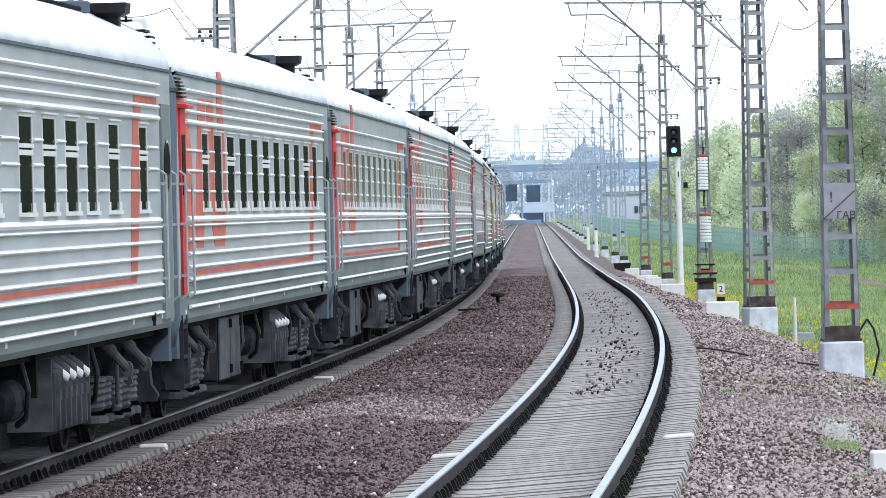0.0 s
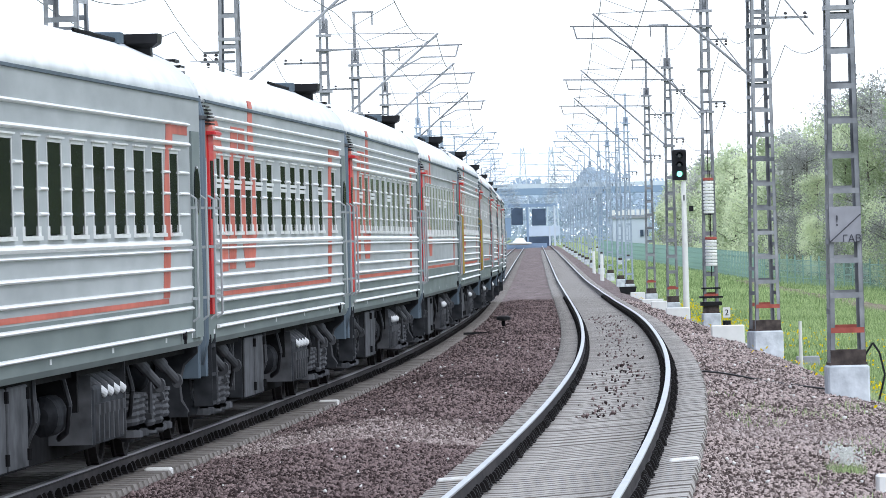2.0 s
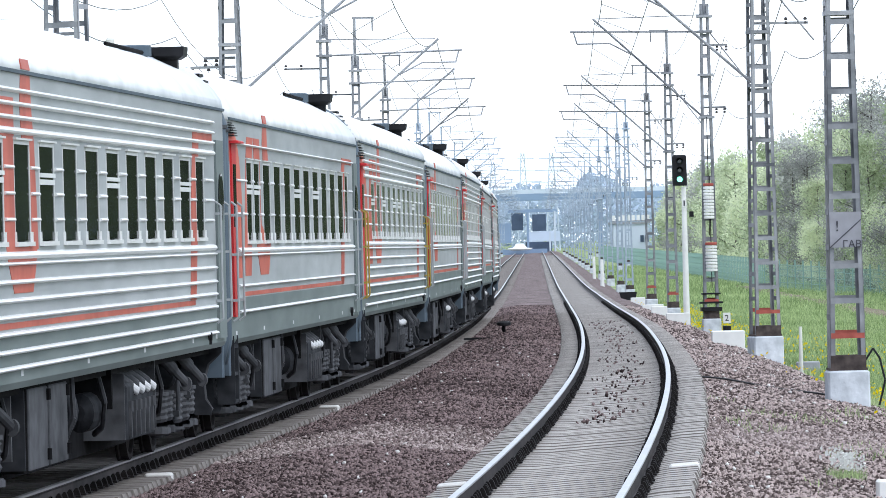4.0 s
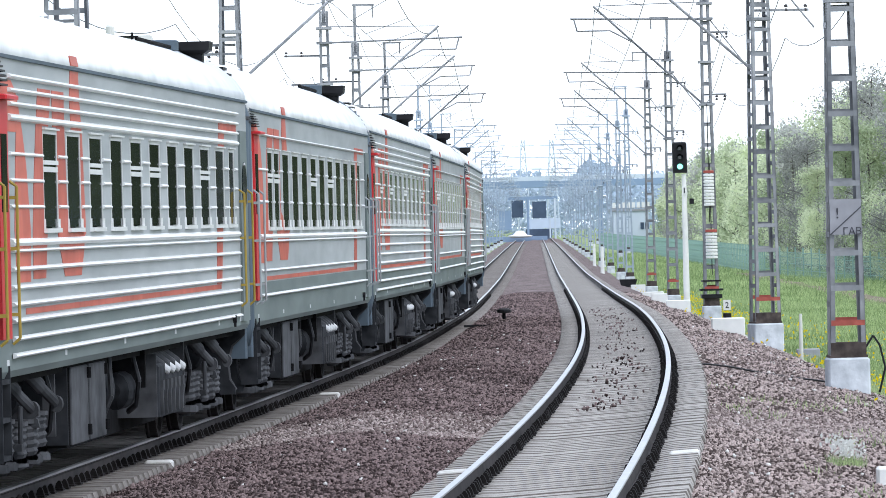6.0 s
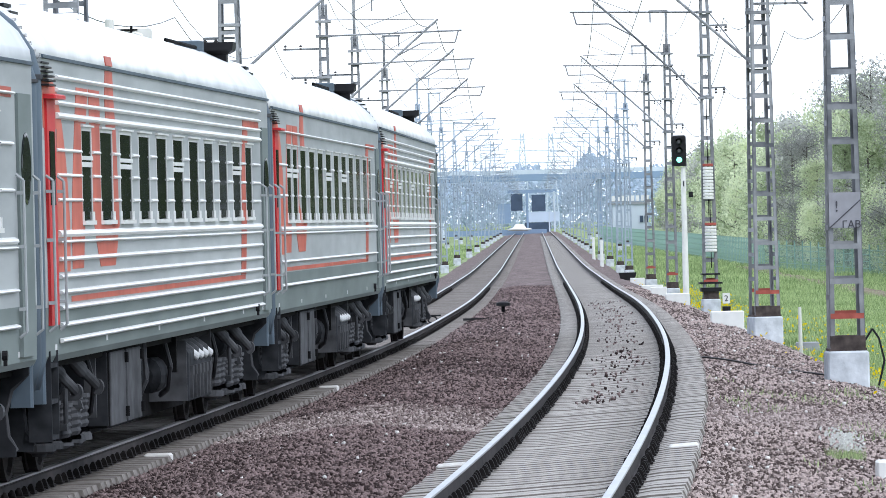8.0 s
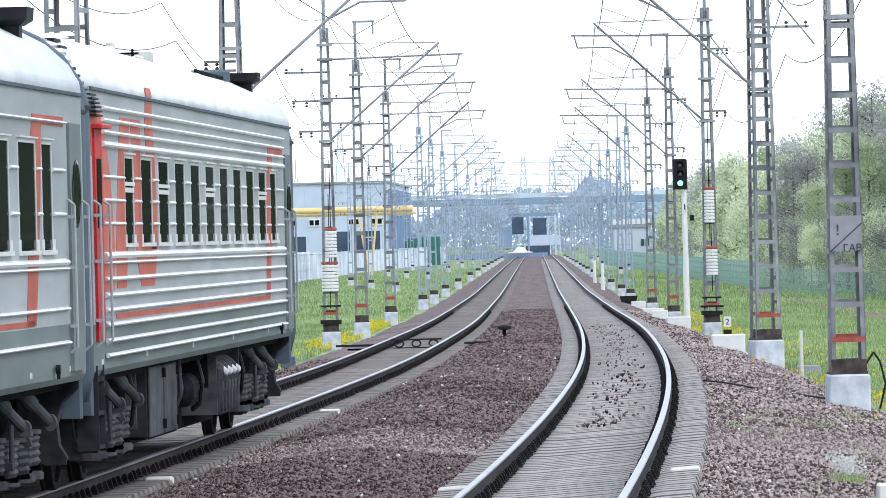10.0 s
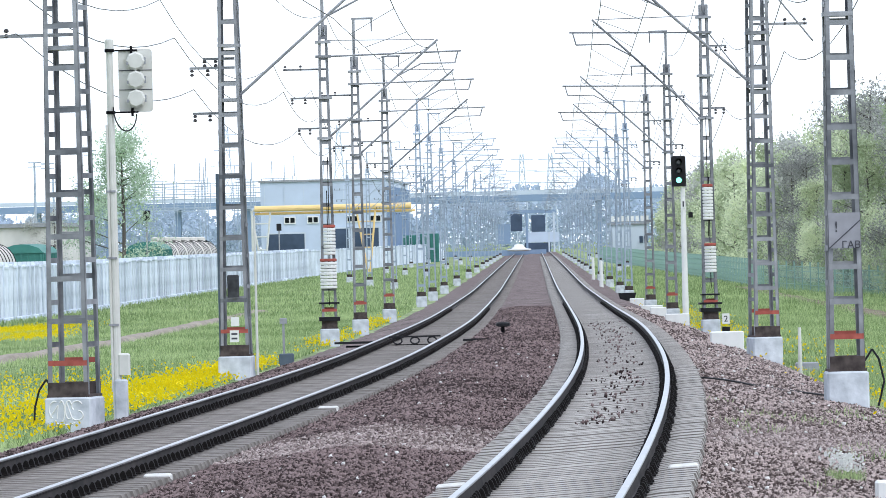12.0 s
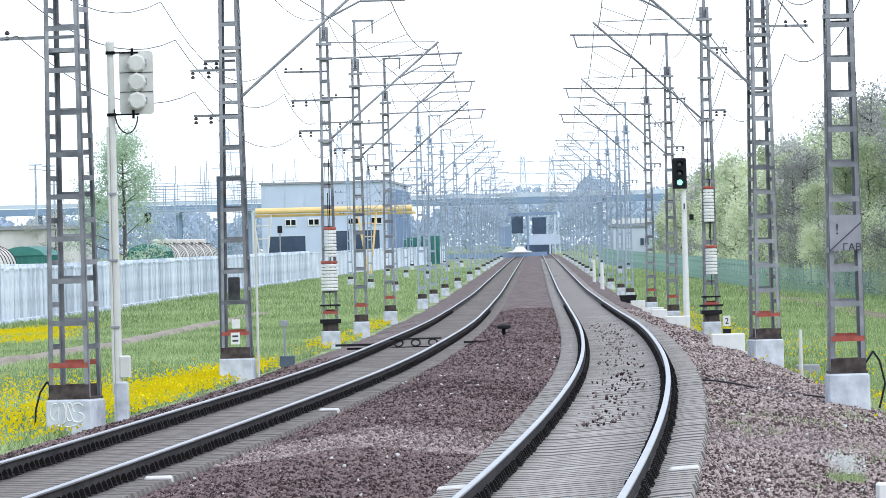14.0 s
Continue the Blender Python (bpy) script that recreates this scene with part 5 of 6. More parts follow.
def build_fence():
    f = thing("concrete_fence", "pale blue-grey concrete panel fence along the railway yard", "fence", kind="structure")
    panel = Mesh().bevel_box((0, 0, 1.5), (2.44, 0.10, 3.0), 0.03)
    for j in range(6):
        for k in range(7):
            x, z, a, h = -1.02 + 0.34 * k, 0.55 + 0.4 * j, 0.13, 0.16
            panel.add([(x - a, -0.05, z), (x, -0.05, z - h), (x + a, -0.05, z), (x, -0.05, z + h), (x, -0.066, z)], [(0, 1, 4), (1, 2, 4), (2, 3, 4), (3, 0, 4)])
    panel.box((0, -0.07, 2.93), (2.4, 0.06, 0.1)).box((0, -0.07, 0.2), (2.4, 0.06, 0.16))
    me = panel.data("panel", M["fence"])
    post = Mesh().bevel_box((0, 0, 1.55), (0.2, 0.26, 3.2), 0.02).bevel_box((0, -0.05, 0.15), (0.55, 0.5, 0.5), 0.04).data("fence_post", M["fence"])
    rng = random.Random(8)
    y = 262.0
    far = []
    while y < 1055:
        x, x2 = fence_x(y), fence_x(y + 2.55)
        ang = math.degrees(math.atan2(2.55, x2 - x))
        m = pose((x + x2) / 2, y + 1.27, ground_at(x, y) + rng.uniform(-.06, .06) - 0.12, rng.uniform(-1, 1), rng.uniform(-1.2, 1.2), ang)
        if y < 640:
            part("panel", me, None, f, m=m)
            part("fence_post", post, None, f, m=pose(x, y, ground_at(x, y) - 0.1))
        else:
            far.append(m)
        y += 2.55
    v0, f0 = np.array([p.co[:] for p in me.vertices]), [tuple(p.vertices) for p in me.polygons]
    ms = Mesh()
    for m in far:
        ms.add([m @ Vector(p) for p in v0], f0)
    ob = part("far_panels", ms, M["fence"], f)
    tagged(ob, kind="stuff")


build_fence()


def tank_wagon(x, y, rz, cream=True):
    z = ground_at(x, y)
    w = thing("tank_wagon", "cream tank wagon with dark bands behind the fence", "wagon", "wagons in the yard", pose(x, y, z, 0, 0, rz))
    part("tank", Mesh().lathe((0, -5.4, 2.75), (0, 1, 0), [(0.3, 0), (1.0, 0.12), (1.38, 0.45), (1.42, 0.7), (1.42, 10.1), (1.38, 10.35), (1.0, 10.7), (0.3, 10.8)], 24), M["tank"], w, "cream cylindrical tank", smooth=True)
    for yy in (-4.2, -2.0, 0.2, 2.4, 4.4):
        part("band", Mesh().lathe((0, yy, 2.75), (0, 1, 0), [(1.40, 0), (1.455, 0.005), (1.455, 0.22), (1.40, 0.225)], 24), M["under"], w)
    part("dome", Mesh().lathe((0, 0, 4.0), (0, 0, 1), [(0.5, 0), (0.5, 0.4), (0.3, 0.5)], 14), M["tank"], w)
    part("underframe", Mesh().box((0, 0, 1.15), (2.4, 11.6, 0.35)), M["under"], w)
    for yy in (-4, 4):
        b = Mesh().box((0, yy, 0.72), (2.2, 2.4, 0.35))
        for dy in (-0.9, 0.9):
            for s in (-0.8, 0.8):
                b.lathe((s - 0.06, yy + dy, 0.5), (1, 0, 0), [(0.48, 0), (0.48, 0.12)], 16)
        part("bogie", b, M["under"], w)
    return w


def box_wagon(x, y, rz):
    z = ground_at(x, y)
    w = thing("box_wagon", "green goods wagon with an arched roof behind the fence", "wagon", "wagons in the yard", pose(x, y, z, 0, 0, rz))
    b = Mesh().box((0, 0, 2.35), (2.9, 12, 2.3))
    part("body", b, M["wagon"], w)
    for k in range(7):
        part("end_rib", Mesh().box((-1.3 + 0.43 * k, -6.05, 2.35), (0.1, 0.1, 2.2)), M["wagon"], w)
    for k in range(10):
        part("side_rib", Mesh().box((1.5, -5.6 + 1.24 * k, 2.35), (0.1, 0.12, 2.2)), M["wagon"], w)
    prof = [(1.5, 3.5), (1.1, 3.85), (0.5, 4.05), (0, 4.1), (-0.5, 4.05), (-1.1, 3.85), (-1.5, 3.5)]
    part("roof", Mesh().prism(prof, -6.1, 6.1), M["wagon"], w)
    part("underframe", Mesh().box((0, 0, 0.85), (2.4, 12.2, 0.7)), M["under"], w)
    for dy in (-4.5, -2.7, 2.7, 4.5):
        part("wheelset", Mesh().lathe((-0.9, dy, 0.5), (1, 0, 0), [(0.48, 0), (0.48, 0.12), (0.1, 0.13), (0.1, 1.67), (0.48, 1.68), (0.48, 1.8)], 16), M["under"], w)
    return w


first = tank_wagon(-28.6, 385, -1.2)
box_wagon(-27.2, 404, -1.2)
box_wagon(-23.8, 498, -1)
for i in range(6):
    y = 512 + 12.6 * i
    copy_thing(first, pose(-23.8 + 0.0175 * (y - 512), y, ground_at(-24, y), 0, 0, -1))


def house(name, label, cat, x0, x1, y, depth, h, mat, rz=0.0, rib=0.0):
    """A plain flat-roofed building with thick walls; front face towards -y. Returns the thing; parts are added in its space."""
    z = ground_at((x0 + x1) / 2, y)
    t = thing(name, label, cat, "", pose((x0 + x1) / 2, y, z, 0, 0, rz))
    w = x1 - x0
    part("wall", Mesh().box((0, depth / 2, h / 2 - 0.3), (w, depth, h + 0.6)), M[mat], t)
    part("roof", Mesh().box((0, depth / 2, h + 0.17), (w + 0.5, depth + 0.5, 0.3)), M["grey"], t)
    return t, w


hall, hw = house("rail_depot_hall", "large depot hall in haze-paled blue with dark doorways", "hall", -26.5, -8.0, 900, 95, 12.6, "hall", -1.6)
# doorways are dark slabs on the wall; the shade inside is painted
for x, w, z0, z1 in ((-5.6, 5.4, 0, 5.0), (2.6, 2.6, 0, 5.6), (5.9, 4.2, 0, 5.6)):
    dr = part("door", Mesh().box((x, -0.06, (z0 + z1) / 2), (w, 0.1, z1 - z0)), M["halldark"], hall, "dark slab in place of the shade in an open doorway")
    part("door_frame", Mesh().box((x, -0.10, z1 + 0.12), (w + 0.5, 0.16, 0.24)).box((x - w / 2 - 0.12, -0.1, z1 / 2), (0.24, 0.16, z1)).box((x + w / 2 + 0.12, -0.1, z1 / 2), (0.24, 0.16, z1)), M["bridge_pale"], dr)
for x in (-5.0, -1.6, 4.2, 7.6):
    wd = part("window", Mesh().box((x, -0.08, 7.0), (1.7, 0.14, 1.1)), M["white"], hall)
    for dx in (-0.4, 0.4):
        part("pane", Mesh().box((x + dx, -0.16, 7.0), (0.62, 0.04, 0.75)), M["glass"], wd)
for k in range(16):
    part("side_rib", Mesh().box((hw / 2 + 0.15, 2 + 6 * k, 6.0), (0.35, 0.9, 11.5)), M["bridge"], hall)
for k in range(7):
    part("front_seam", Mesh().box((-hw / 2 + 0.6 + 2.9 * k, -0.03, 9.6), (0.12, 0.06, 4.8)), M["bridge_pale"], hall)


shed, sw = house("low_white_shed", "low whitewashed shed with a flat dark roof", "shed", -38.0, -29.0, 470, 30, 5.4, "plaster", -1)
for k in range(4):
    part("window", Mesh().box((-3.5 + 2.3 * k, -0.05, 3.6), (1.0, 0.1, 0.8)), M["glass"], shed)


def gas_pipe():
    t = thing("gas_pipe_bridge", "yellow overhead gas pipe on steel trestles", "pipe", "", pose(0, 700, ground_at(-12, 700)))
    z = 7.65
    part("pipe", Mesh().tube((-21.3, 0, z), (-3.4, 0, z), 0.34, 12), M["pipe"], t, "thick yellow pipe")
    part("pipe", Mesh().tube((-21.3, 0.5, z - 0.55), (-3.0, 0.5, z - 0.55), 0.16, 10), M["pipe"], t)
    part("riser", Mesh().line([(-21.3, 0, z), (-21.6, 0, z - 0.3), (-21.6, 0, 0)], 0.13, 8), M["offwhite"], t)
    for x in (-8.6, -20.6):
        tr = Mesh().tube((x - 1.1, 0, z - 0.2), (x + 0.1, 0, 0), 0.13, 6).tube((x + 1.1, 0, z - 0.2), (x + 0.3, 0, 0), 0.13, 6)
        for k in range(1, 5):
            f = k / 5
            tr.tube((x - 1.1 + 1.2 * f, 0, (z - 0.2) * (1 - f)), (x + 1.1 - 0.8 * f, 0, (z - 0.2) * (1 - f)), 0.07, 5)
        part("trestle", tr, M["pipe"] if x > -10 else M["offwhite"], t, "yellow steel trestle")


gas_pipe()
for x, y, w, h in ((-5.6, 960, 3.4, 3.2), (-2.0, 990, 3.0, 3.4)):
    c = thing("green_container", "green ribbed container standing in the yard", "container", "containers in the yard", pose(x, y, ground_at(x, y)))
    part("shell", Mesh().bevel_box((0, 3, h / 2 + 0.6), (w, 6, h + 1.2), 0.08), M["wagon"], c)
    for k in range(6):
        part("rib", Mesh().box((-w / 2 + 0.3 + k * (w - 0.6) / 5, -0.05, h / 2 + 0.6), (0.14, 0.1, h)), M["wagon"], c)
for x, y, h in ((-18.3, 690, 5.2), (-22.6, 470, 5.8)):
    s = thing("yard_signal", "small dark yard signal on a pole", "signal", "yard signals", pose(x, y, ground_at(x, y)))
    part("post", Mesh().tube((0, 0, -0.1), (0, 0, h), 0.07, 8), M["grey"], s)
    part("signal_head", Mesh().bevel_box((0, 0, h + 0.3), (0.55, 0.3, 0.8), 0.05), M["black"], s)


def yard_portals():
    rng = random.Random(2)
    first = None
    for i in range(8):
        x, y = -62 + 5.0 * i + rng.uniform(-1, 1), 1120 + 60 * (i % 3)
        if first is None or i == 4:
            t = thing("yard_gantry", "steel wire gantry over the far yard, tinted pale for haze", "gantry", "gantries over the yard", pose(x, y, ground_at(x, y)))
            for px in (-5, 5):
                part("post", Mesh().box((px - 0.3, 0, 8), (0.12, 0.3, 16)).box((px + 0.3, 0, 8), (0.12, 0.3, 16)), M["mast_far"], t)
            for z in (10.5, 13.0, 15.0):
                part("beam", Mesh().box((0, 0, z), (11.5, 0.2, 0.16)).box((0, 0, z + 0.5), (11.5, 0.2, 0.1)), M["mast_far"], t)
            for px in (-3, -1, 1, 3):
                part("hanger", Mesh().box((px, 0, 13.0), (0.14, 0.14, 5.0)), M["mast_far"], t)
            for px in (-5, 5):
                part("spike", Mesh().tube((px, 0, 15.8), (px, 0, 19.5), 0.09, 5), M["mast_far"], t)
            first = t
        else:
            copy_thing(first, pose(x, y, ground_at(x, y)))
    for x, y, h in ((-86, 1300, 22), (-84, 1330, 19), (-80, 1250, 21), (-77, 1350, 25)):
        t = thing("light_tower", "distant floodlight tower, tinted pale for haze", "tower", "floodlight towers", pose(x, y, ground_at(x, y)))
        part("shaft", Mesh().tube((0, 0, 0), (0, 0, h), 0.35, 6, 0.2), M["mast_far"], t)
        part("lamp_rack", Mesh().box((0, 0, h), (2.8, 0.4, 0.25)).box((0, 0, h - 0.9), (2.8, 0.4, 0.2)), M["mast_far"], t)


yard_portals()


# ------------------------------------------------------------------ far middle: overpass, footbridge, white shape
def overpass():
    y = 1400.0
    t = thing("road_overpass", "road overpass across the far line, haze put into its blue", "bridge", "", pose(0, y, 0))
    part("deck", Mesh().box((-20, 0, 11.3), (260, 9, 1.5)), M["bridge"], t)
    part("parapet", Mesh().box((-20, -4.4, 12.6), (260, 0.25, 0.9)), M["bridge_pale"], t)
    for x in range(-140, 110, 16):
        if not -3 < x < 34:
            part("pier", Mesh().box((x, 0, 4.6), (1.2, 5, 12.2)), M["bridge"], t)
    y = 1180.0
    t = thing("station_footbridge", "footbridge paled in colour for haze, with dark glazed ends", "footbridge", "", pose(0, y, 0))
    # below the gallery a solid dark box stands in for shade
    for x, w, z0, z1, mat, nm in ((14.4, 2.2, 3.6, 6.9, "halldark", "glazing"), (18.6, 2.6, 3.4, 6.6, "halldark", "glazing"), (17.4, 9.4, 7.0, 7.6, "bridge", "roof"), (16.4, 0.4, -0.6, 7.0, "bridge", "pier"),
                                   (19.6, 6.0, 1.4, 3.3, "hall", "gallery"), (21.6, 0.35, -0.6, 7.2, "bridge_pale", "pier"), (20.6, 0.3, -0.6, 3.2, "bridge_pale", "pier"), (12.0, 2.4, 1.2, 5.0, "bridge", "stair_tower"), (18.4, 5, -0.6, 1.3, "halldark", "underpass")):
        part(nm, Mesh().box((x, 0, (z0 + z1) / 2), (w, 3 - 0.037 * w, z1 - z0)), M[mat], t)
    # rounded stand-in for a white far object of unknown kind
    c = thing("white_canopy", "low white rounded stand-in for an unidentified object beside the far platform", "canopy", "", pose(13.9, 1110, -0.6))
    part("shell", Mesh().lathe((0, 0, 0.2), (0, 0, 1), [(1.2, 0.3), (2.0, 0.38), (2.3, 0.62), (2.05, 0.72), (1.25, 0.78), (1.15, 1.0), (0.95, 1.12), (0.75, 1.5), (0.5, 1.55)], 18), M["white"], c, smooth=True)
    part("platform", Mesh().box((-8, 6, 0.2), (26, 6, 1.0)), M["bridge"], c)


overpass()
kiosk, kw = house("white_trackside_building", "low white building with large rooftop lettering", "building", 25.2, 30.4, 905, 14, 5.4, "bridge_pale", 1)
part("sign_frame", Mesh().box((0, 0.2, 5.85), (5.6, 0.12, 0.12)), M["grey"], kiosk)
for k in range(8):
    part("sign_bar", Mesh().box((-2.5 + 0.72 * k, 0.1, 6.3), (0.46, 0.1, 0.8)), M["white"], kiosk)
part("window", Mesh().box((1.6, -0.05, 3.2), (0.5, 0.1, 1.0)), M["halldark"], kiosk)
part("window", Mesh().box((2.3, -0.05, 3.2), (0.5, 0.1, 1.0)), M["halldark"], kiosk)


def pylon(x, y, h):
    t = thing("power_pylon", "distant lattice power pylon, paled in colour for haze", "pylon", "far pylons", pose(x, y, ground_at(x, y)))
    ms = Mesh()
    for sx in (-1, 1):
        ms.tube((sx * h * 0.07, 0, 0), (sx * 0.4, 0, h), 0.16, 5)
    for k in range(8):
        a, b = k / 8, (k + 1) / 8
        w0, w1 = h * 0.07 * (1 - a) + 0.4 * a, h * 0.07 * (1 - b) + 0.4 * b
        ms.tube((-w0, 0, h * a), (w1, 0, h * b), 0.09, 4).tube((w0, 0, h * a), (-w1, 0, h * b), 0.09, 4)
    part("tower", ms, M["bridge_pale"], t)
    for f, w in ((0.7, 5), (0.82, 4), (0.94, 3)):
        part("crossarm", Mesh().box((0, 0, h * f), (2 * w, 0.25, 0.25)), M["bridge_pale"], t)


for x, y, h in ((-28, 1700, 36), (22, 1650, 26), (27, 1500, 24), (-66, 1900, 40), (16, 1900, 27)):
    pylon(x, y, h)


# ------------------------------------------------------------------ green fence to the right
def green_fence():
    f = thing("green_mesh_fence", "green welded mesh fence at the edge of the wood", "fence", kind="structure")
    ms = Mesh()
    for k in range(17):
        ms.box((-1.2 + 0.15 * k, 0, 0.95), (0.02, 0.012, 1.8))
    for z in (0.15, 0.6, 1.05, 1.5, 1.82):
        ms.box((0, 0, z), (2.5, 0.02, 0.04))
    me = ms.data("mesh_panel", M["fence_green"])
    rails = Mesh().box((0, 0, 0.3), (2.5, 0.03, 0.05)).box((0, 0, 0.8), (2.5, 0.03, 0.05)).box((0, 0, 1.3), (2.5, 0.03, 0.05)).box((0, 0, 1.8), (2.5, 0.03, 0.05)).data("rail_panel", M["fence_green"])
    post = Mesh().box((0, 0, 1.05), (0.1, 0.1, 2.3)).data("fence_post", M["fence_green"])
    line = [(31.0, 380.0), (22.6, 432.0), (23.0, 900.0)]
    for (xa, ya), (xb, yb) in zip(line[:-1], line[1:]):
        n = int(math.hypot(xb - xa, yb - ya) / 2.5)
        ang = math.degrees(math.atan2(yb - ya, xb - xa))
        for k in range(n):
            x, y = xa + (xb - xa) * k / n, ya + (yb - ya) * k / n
            part("mesh_panel", me if ya < 400 else rails, None, f, m=pose(x + (xb - xa) / n / 2, y + (yb - ya) / n / 2, ground_at(x, y) - 0.05, 0, 0, ang))
            part("fence_post", post, None, f, m=pose(x, y, ground_at(x, y) - 0.08))


green_fence()


# ------------------------------------------------------------------ trees
def tree_meshes(seed, h, spread, n_leaf, leaf, conic=0.5, trunk_share=0.22):
    rng = random.Random(seed)
    wood = Mesh()
    wood.tube((0, 0, -0.2), (0.1, 0, h * 0.5), h * 0.014, 7, h * 0.009)
    wood.tube((0.1, 0, h * 0.5), (0.0, 0.1, h * 0.92), h * 0.009, 6, h * 0.002)
    tips = []
    for k in range(26):
        z = h * (trunk_share + (0.95 - trunk_share) * rng.random())
        f = (z / h - trunk_share) / (1 - trunk_share)
        reach = spread * (1 - conic * f) * (0.5 + 0.6 * rng.random()) * (0.55 + 0.45 * math.sin(math.pi * min(1, 0.25 + f * 0.75)))
        a = rng.uniform(0, 2 * math.pi)
        q = Vector((math.cos(a) * reach, math.sin(a) * reach, z + reach * rng.uniform(0.15, 0.6)))
        q.z = min(q.z, h)
        wood.tube((0, 0, z), q, h * 0.004, 4, h * 0.001)
        for j in range(3):
            t = rng.uniform(0.45, 1.0)
            tips.append((Vector((0, 0, z)).lerp(q, t), 0.5 + reach * 0.22))
    r = np.random.RandomState(seed)
    c = np.array([tips[i][0][:] for i in r.randint(0, len(tips), n_leaf)])
    rad = np.array([tips[i][1] for i in r.randint(0, len(tips), n_leaf)])[:, None]
    pos = c + r.normal(0, 0.5, (n_leaf, 3)) * rad
    d1, d2 = r.normal(0, 1, (n_leaf, 3)), r.normal(0, 1, (n_leaf, 3))
    d1 /= np.linalg.norm(d1, axis=1, keepdims=True)
    d2 /= np.linalg.norm(d2, axis=1, keepdims=True)
    s = leaf * r.uniform(0.6, 1.4, (n_leaf, 1))
    v = np.stack([pos - d1 * s, pos + d2 * s * 0.6, pos + d1 * s, pos - d2 * s * 0.6], 1).reshape(-1, 3)
    return wood, v, np.arange(n_leaf * 4).reshape(-1, 4)


def build_tree(seed, h, spread, n_leaf, leaf, mat, label, conic=0.5, share=0.22):
    t = thing("tree", label, "tree", "trees at the edge of the line")
    w, v, f = tree_meshes(seed, h, spread, n_leaf, leaf, conic, share)
    part("trunk", w, M["bark"], t)
    ob = new("crown", quick_mesh("crown", v, f, M[mat]))
    ob.parent = t
    return t


def woods():
    protos = [build_tree(11, 13.0, 4.0, 11000, 0.115, "leaf", "young birch in fresh leaf, its green lightened for haze", 0.55, 0.12),
              build_tree(12, 12.0, 4.4, 11000, 0.115, "leaf", "broad tree in fresh spring leaf", 0.35, 0.1),
              build_tree(13, 13.5, 3.6, 6500, 0.095, "leaf_pale", "thin budding tree with bare twigs", 0.5, 0.15),
              build_tree(14, 7.0, 3.6, 9000, 0.10, "leaf", "low green bush at the wood's edge", 0.3, 0.02),
              build_tree(15, 8.0, 3.4, 6000, 0.10, "leaf_pale", "pale blossoming bush at the wood's edge", 0.3, 0.03),
              build_tree(16, 11.8, 5.6, 15000, 0.085, "leaf_light", "broad conical tree in pale green leaf behind the yard fence", 0.85, 0.12),
              build_tree(17, 12.5, 4.2, 4500, 0.19, "leaf", "tall tree in fresh spring leaf deep in the wood", 0.5, 0.1),
              build_tree(18, 12.0, 4.0, 3600, 0.18, "leaf_pale", "tree deep in the wood, greyed in colour for haze", 0.45, 0.1),
              build_tree(19, 12.5, 4.4, 4500, 0.19, "leaf_near", "unseen tree added beside the line for the window reflections", 0.45, 0.08)]
    used = set()
    rng = random.Random(21)

    def put(k, x, y, sc):
        m = pose(x, y, ground_at(x, y) - 0.1, 0, 0, rng.uniform(0, 360)) @ Matrix.Scale(sc, 4)
        if k not in used:
            used.add(k)
            protos[k].matrix_basis = m
        else:
            ob = copy_thing(protos[k], m)
            ob.scale = (sc, sc, sc)
    for i in range(22):
        # the near edge of the wood, low bushes before tall trees
        y = 385 + 6.6 * i
        for row in range(3):
            x = 30.6 + row * 4.2 + rng.uniform(-1.5, 1.5)
            k = rng.choice([0, 1, 1, 2, 2, 2]) if row else rng.choice([0, 2, 3, 4, 3, 3])
            put(k, x, y + rng.uniform(-3, 3), rng.uniform(0.85, 1.12) * (1.13 if row else 0.82))
    for i in range(30):
        y = 532 + 380 * (i / 30) ** 1.15
        for row in range(2):
            x = 31.5 + row * 4.4 + rng.uniform(-1.5, 1.5) + 0.006 * (y - 532)
            put(rng.choice([6, 6, 7]), x, y + rng.uniform(-4, 4), rng.uniform(0.85, 1.12) * (1.1 if row else 0.9))
    # trees out of view, added so that the car windows reflect dark foliage
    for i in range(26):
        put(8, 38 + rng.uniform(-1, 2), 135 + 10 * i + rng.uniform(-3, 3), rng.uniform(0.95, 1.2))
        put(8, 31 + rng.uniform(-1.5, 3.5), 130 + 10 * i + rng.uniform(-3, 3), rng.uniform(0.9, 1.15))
    # the tree and bushes behind the yard fence
    put(5, -23.5, 452, 1.1)
    put(2, -31.5, 470, 0.50)
    put(4, -33.5, 480, 0.62)
    put(2, -29.2, 462, 0.55)


woods()


def far_woods():
    r = np.random.RandomState(4)
    n = 110000
    x = r.uniform(-330, 330, n)
    y = 1750 + r.uniform(0, 160, n)
    top = 12 + 3.0 * np.sin(x * 0.05) + 2.0 * np.sin(x * 0.13 + 1) + 2.5 * np.sin(x * 0.31) + np.where(x > 12, 3, 0)
    z = -1 + top * r.uniform(0, 1, n) ** 0.7 + r.normal(0, 0.7, n)
    pos = np.stack([x, y, z], 1)
    d1, d2 = r.normal(0, 1, (n, 3)), r.normal(0, 1, (n, 3))
    s = r.uniform(0.2, 0.6, (n, 1))
    v = np.stack([pos - d1 * s, pos + d2 * s, pos + d1 * s, pos - d2 * s], 1).reshape(-1, 3)
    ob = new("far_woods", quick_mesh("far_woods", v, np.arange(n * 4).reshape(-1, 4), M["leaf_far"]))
    tagged(ob, "woods on the horizon, tinted blue-green for haze", "woods", kind="stuff")


far_woods()


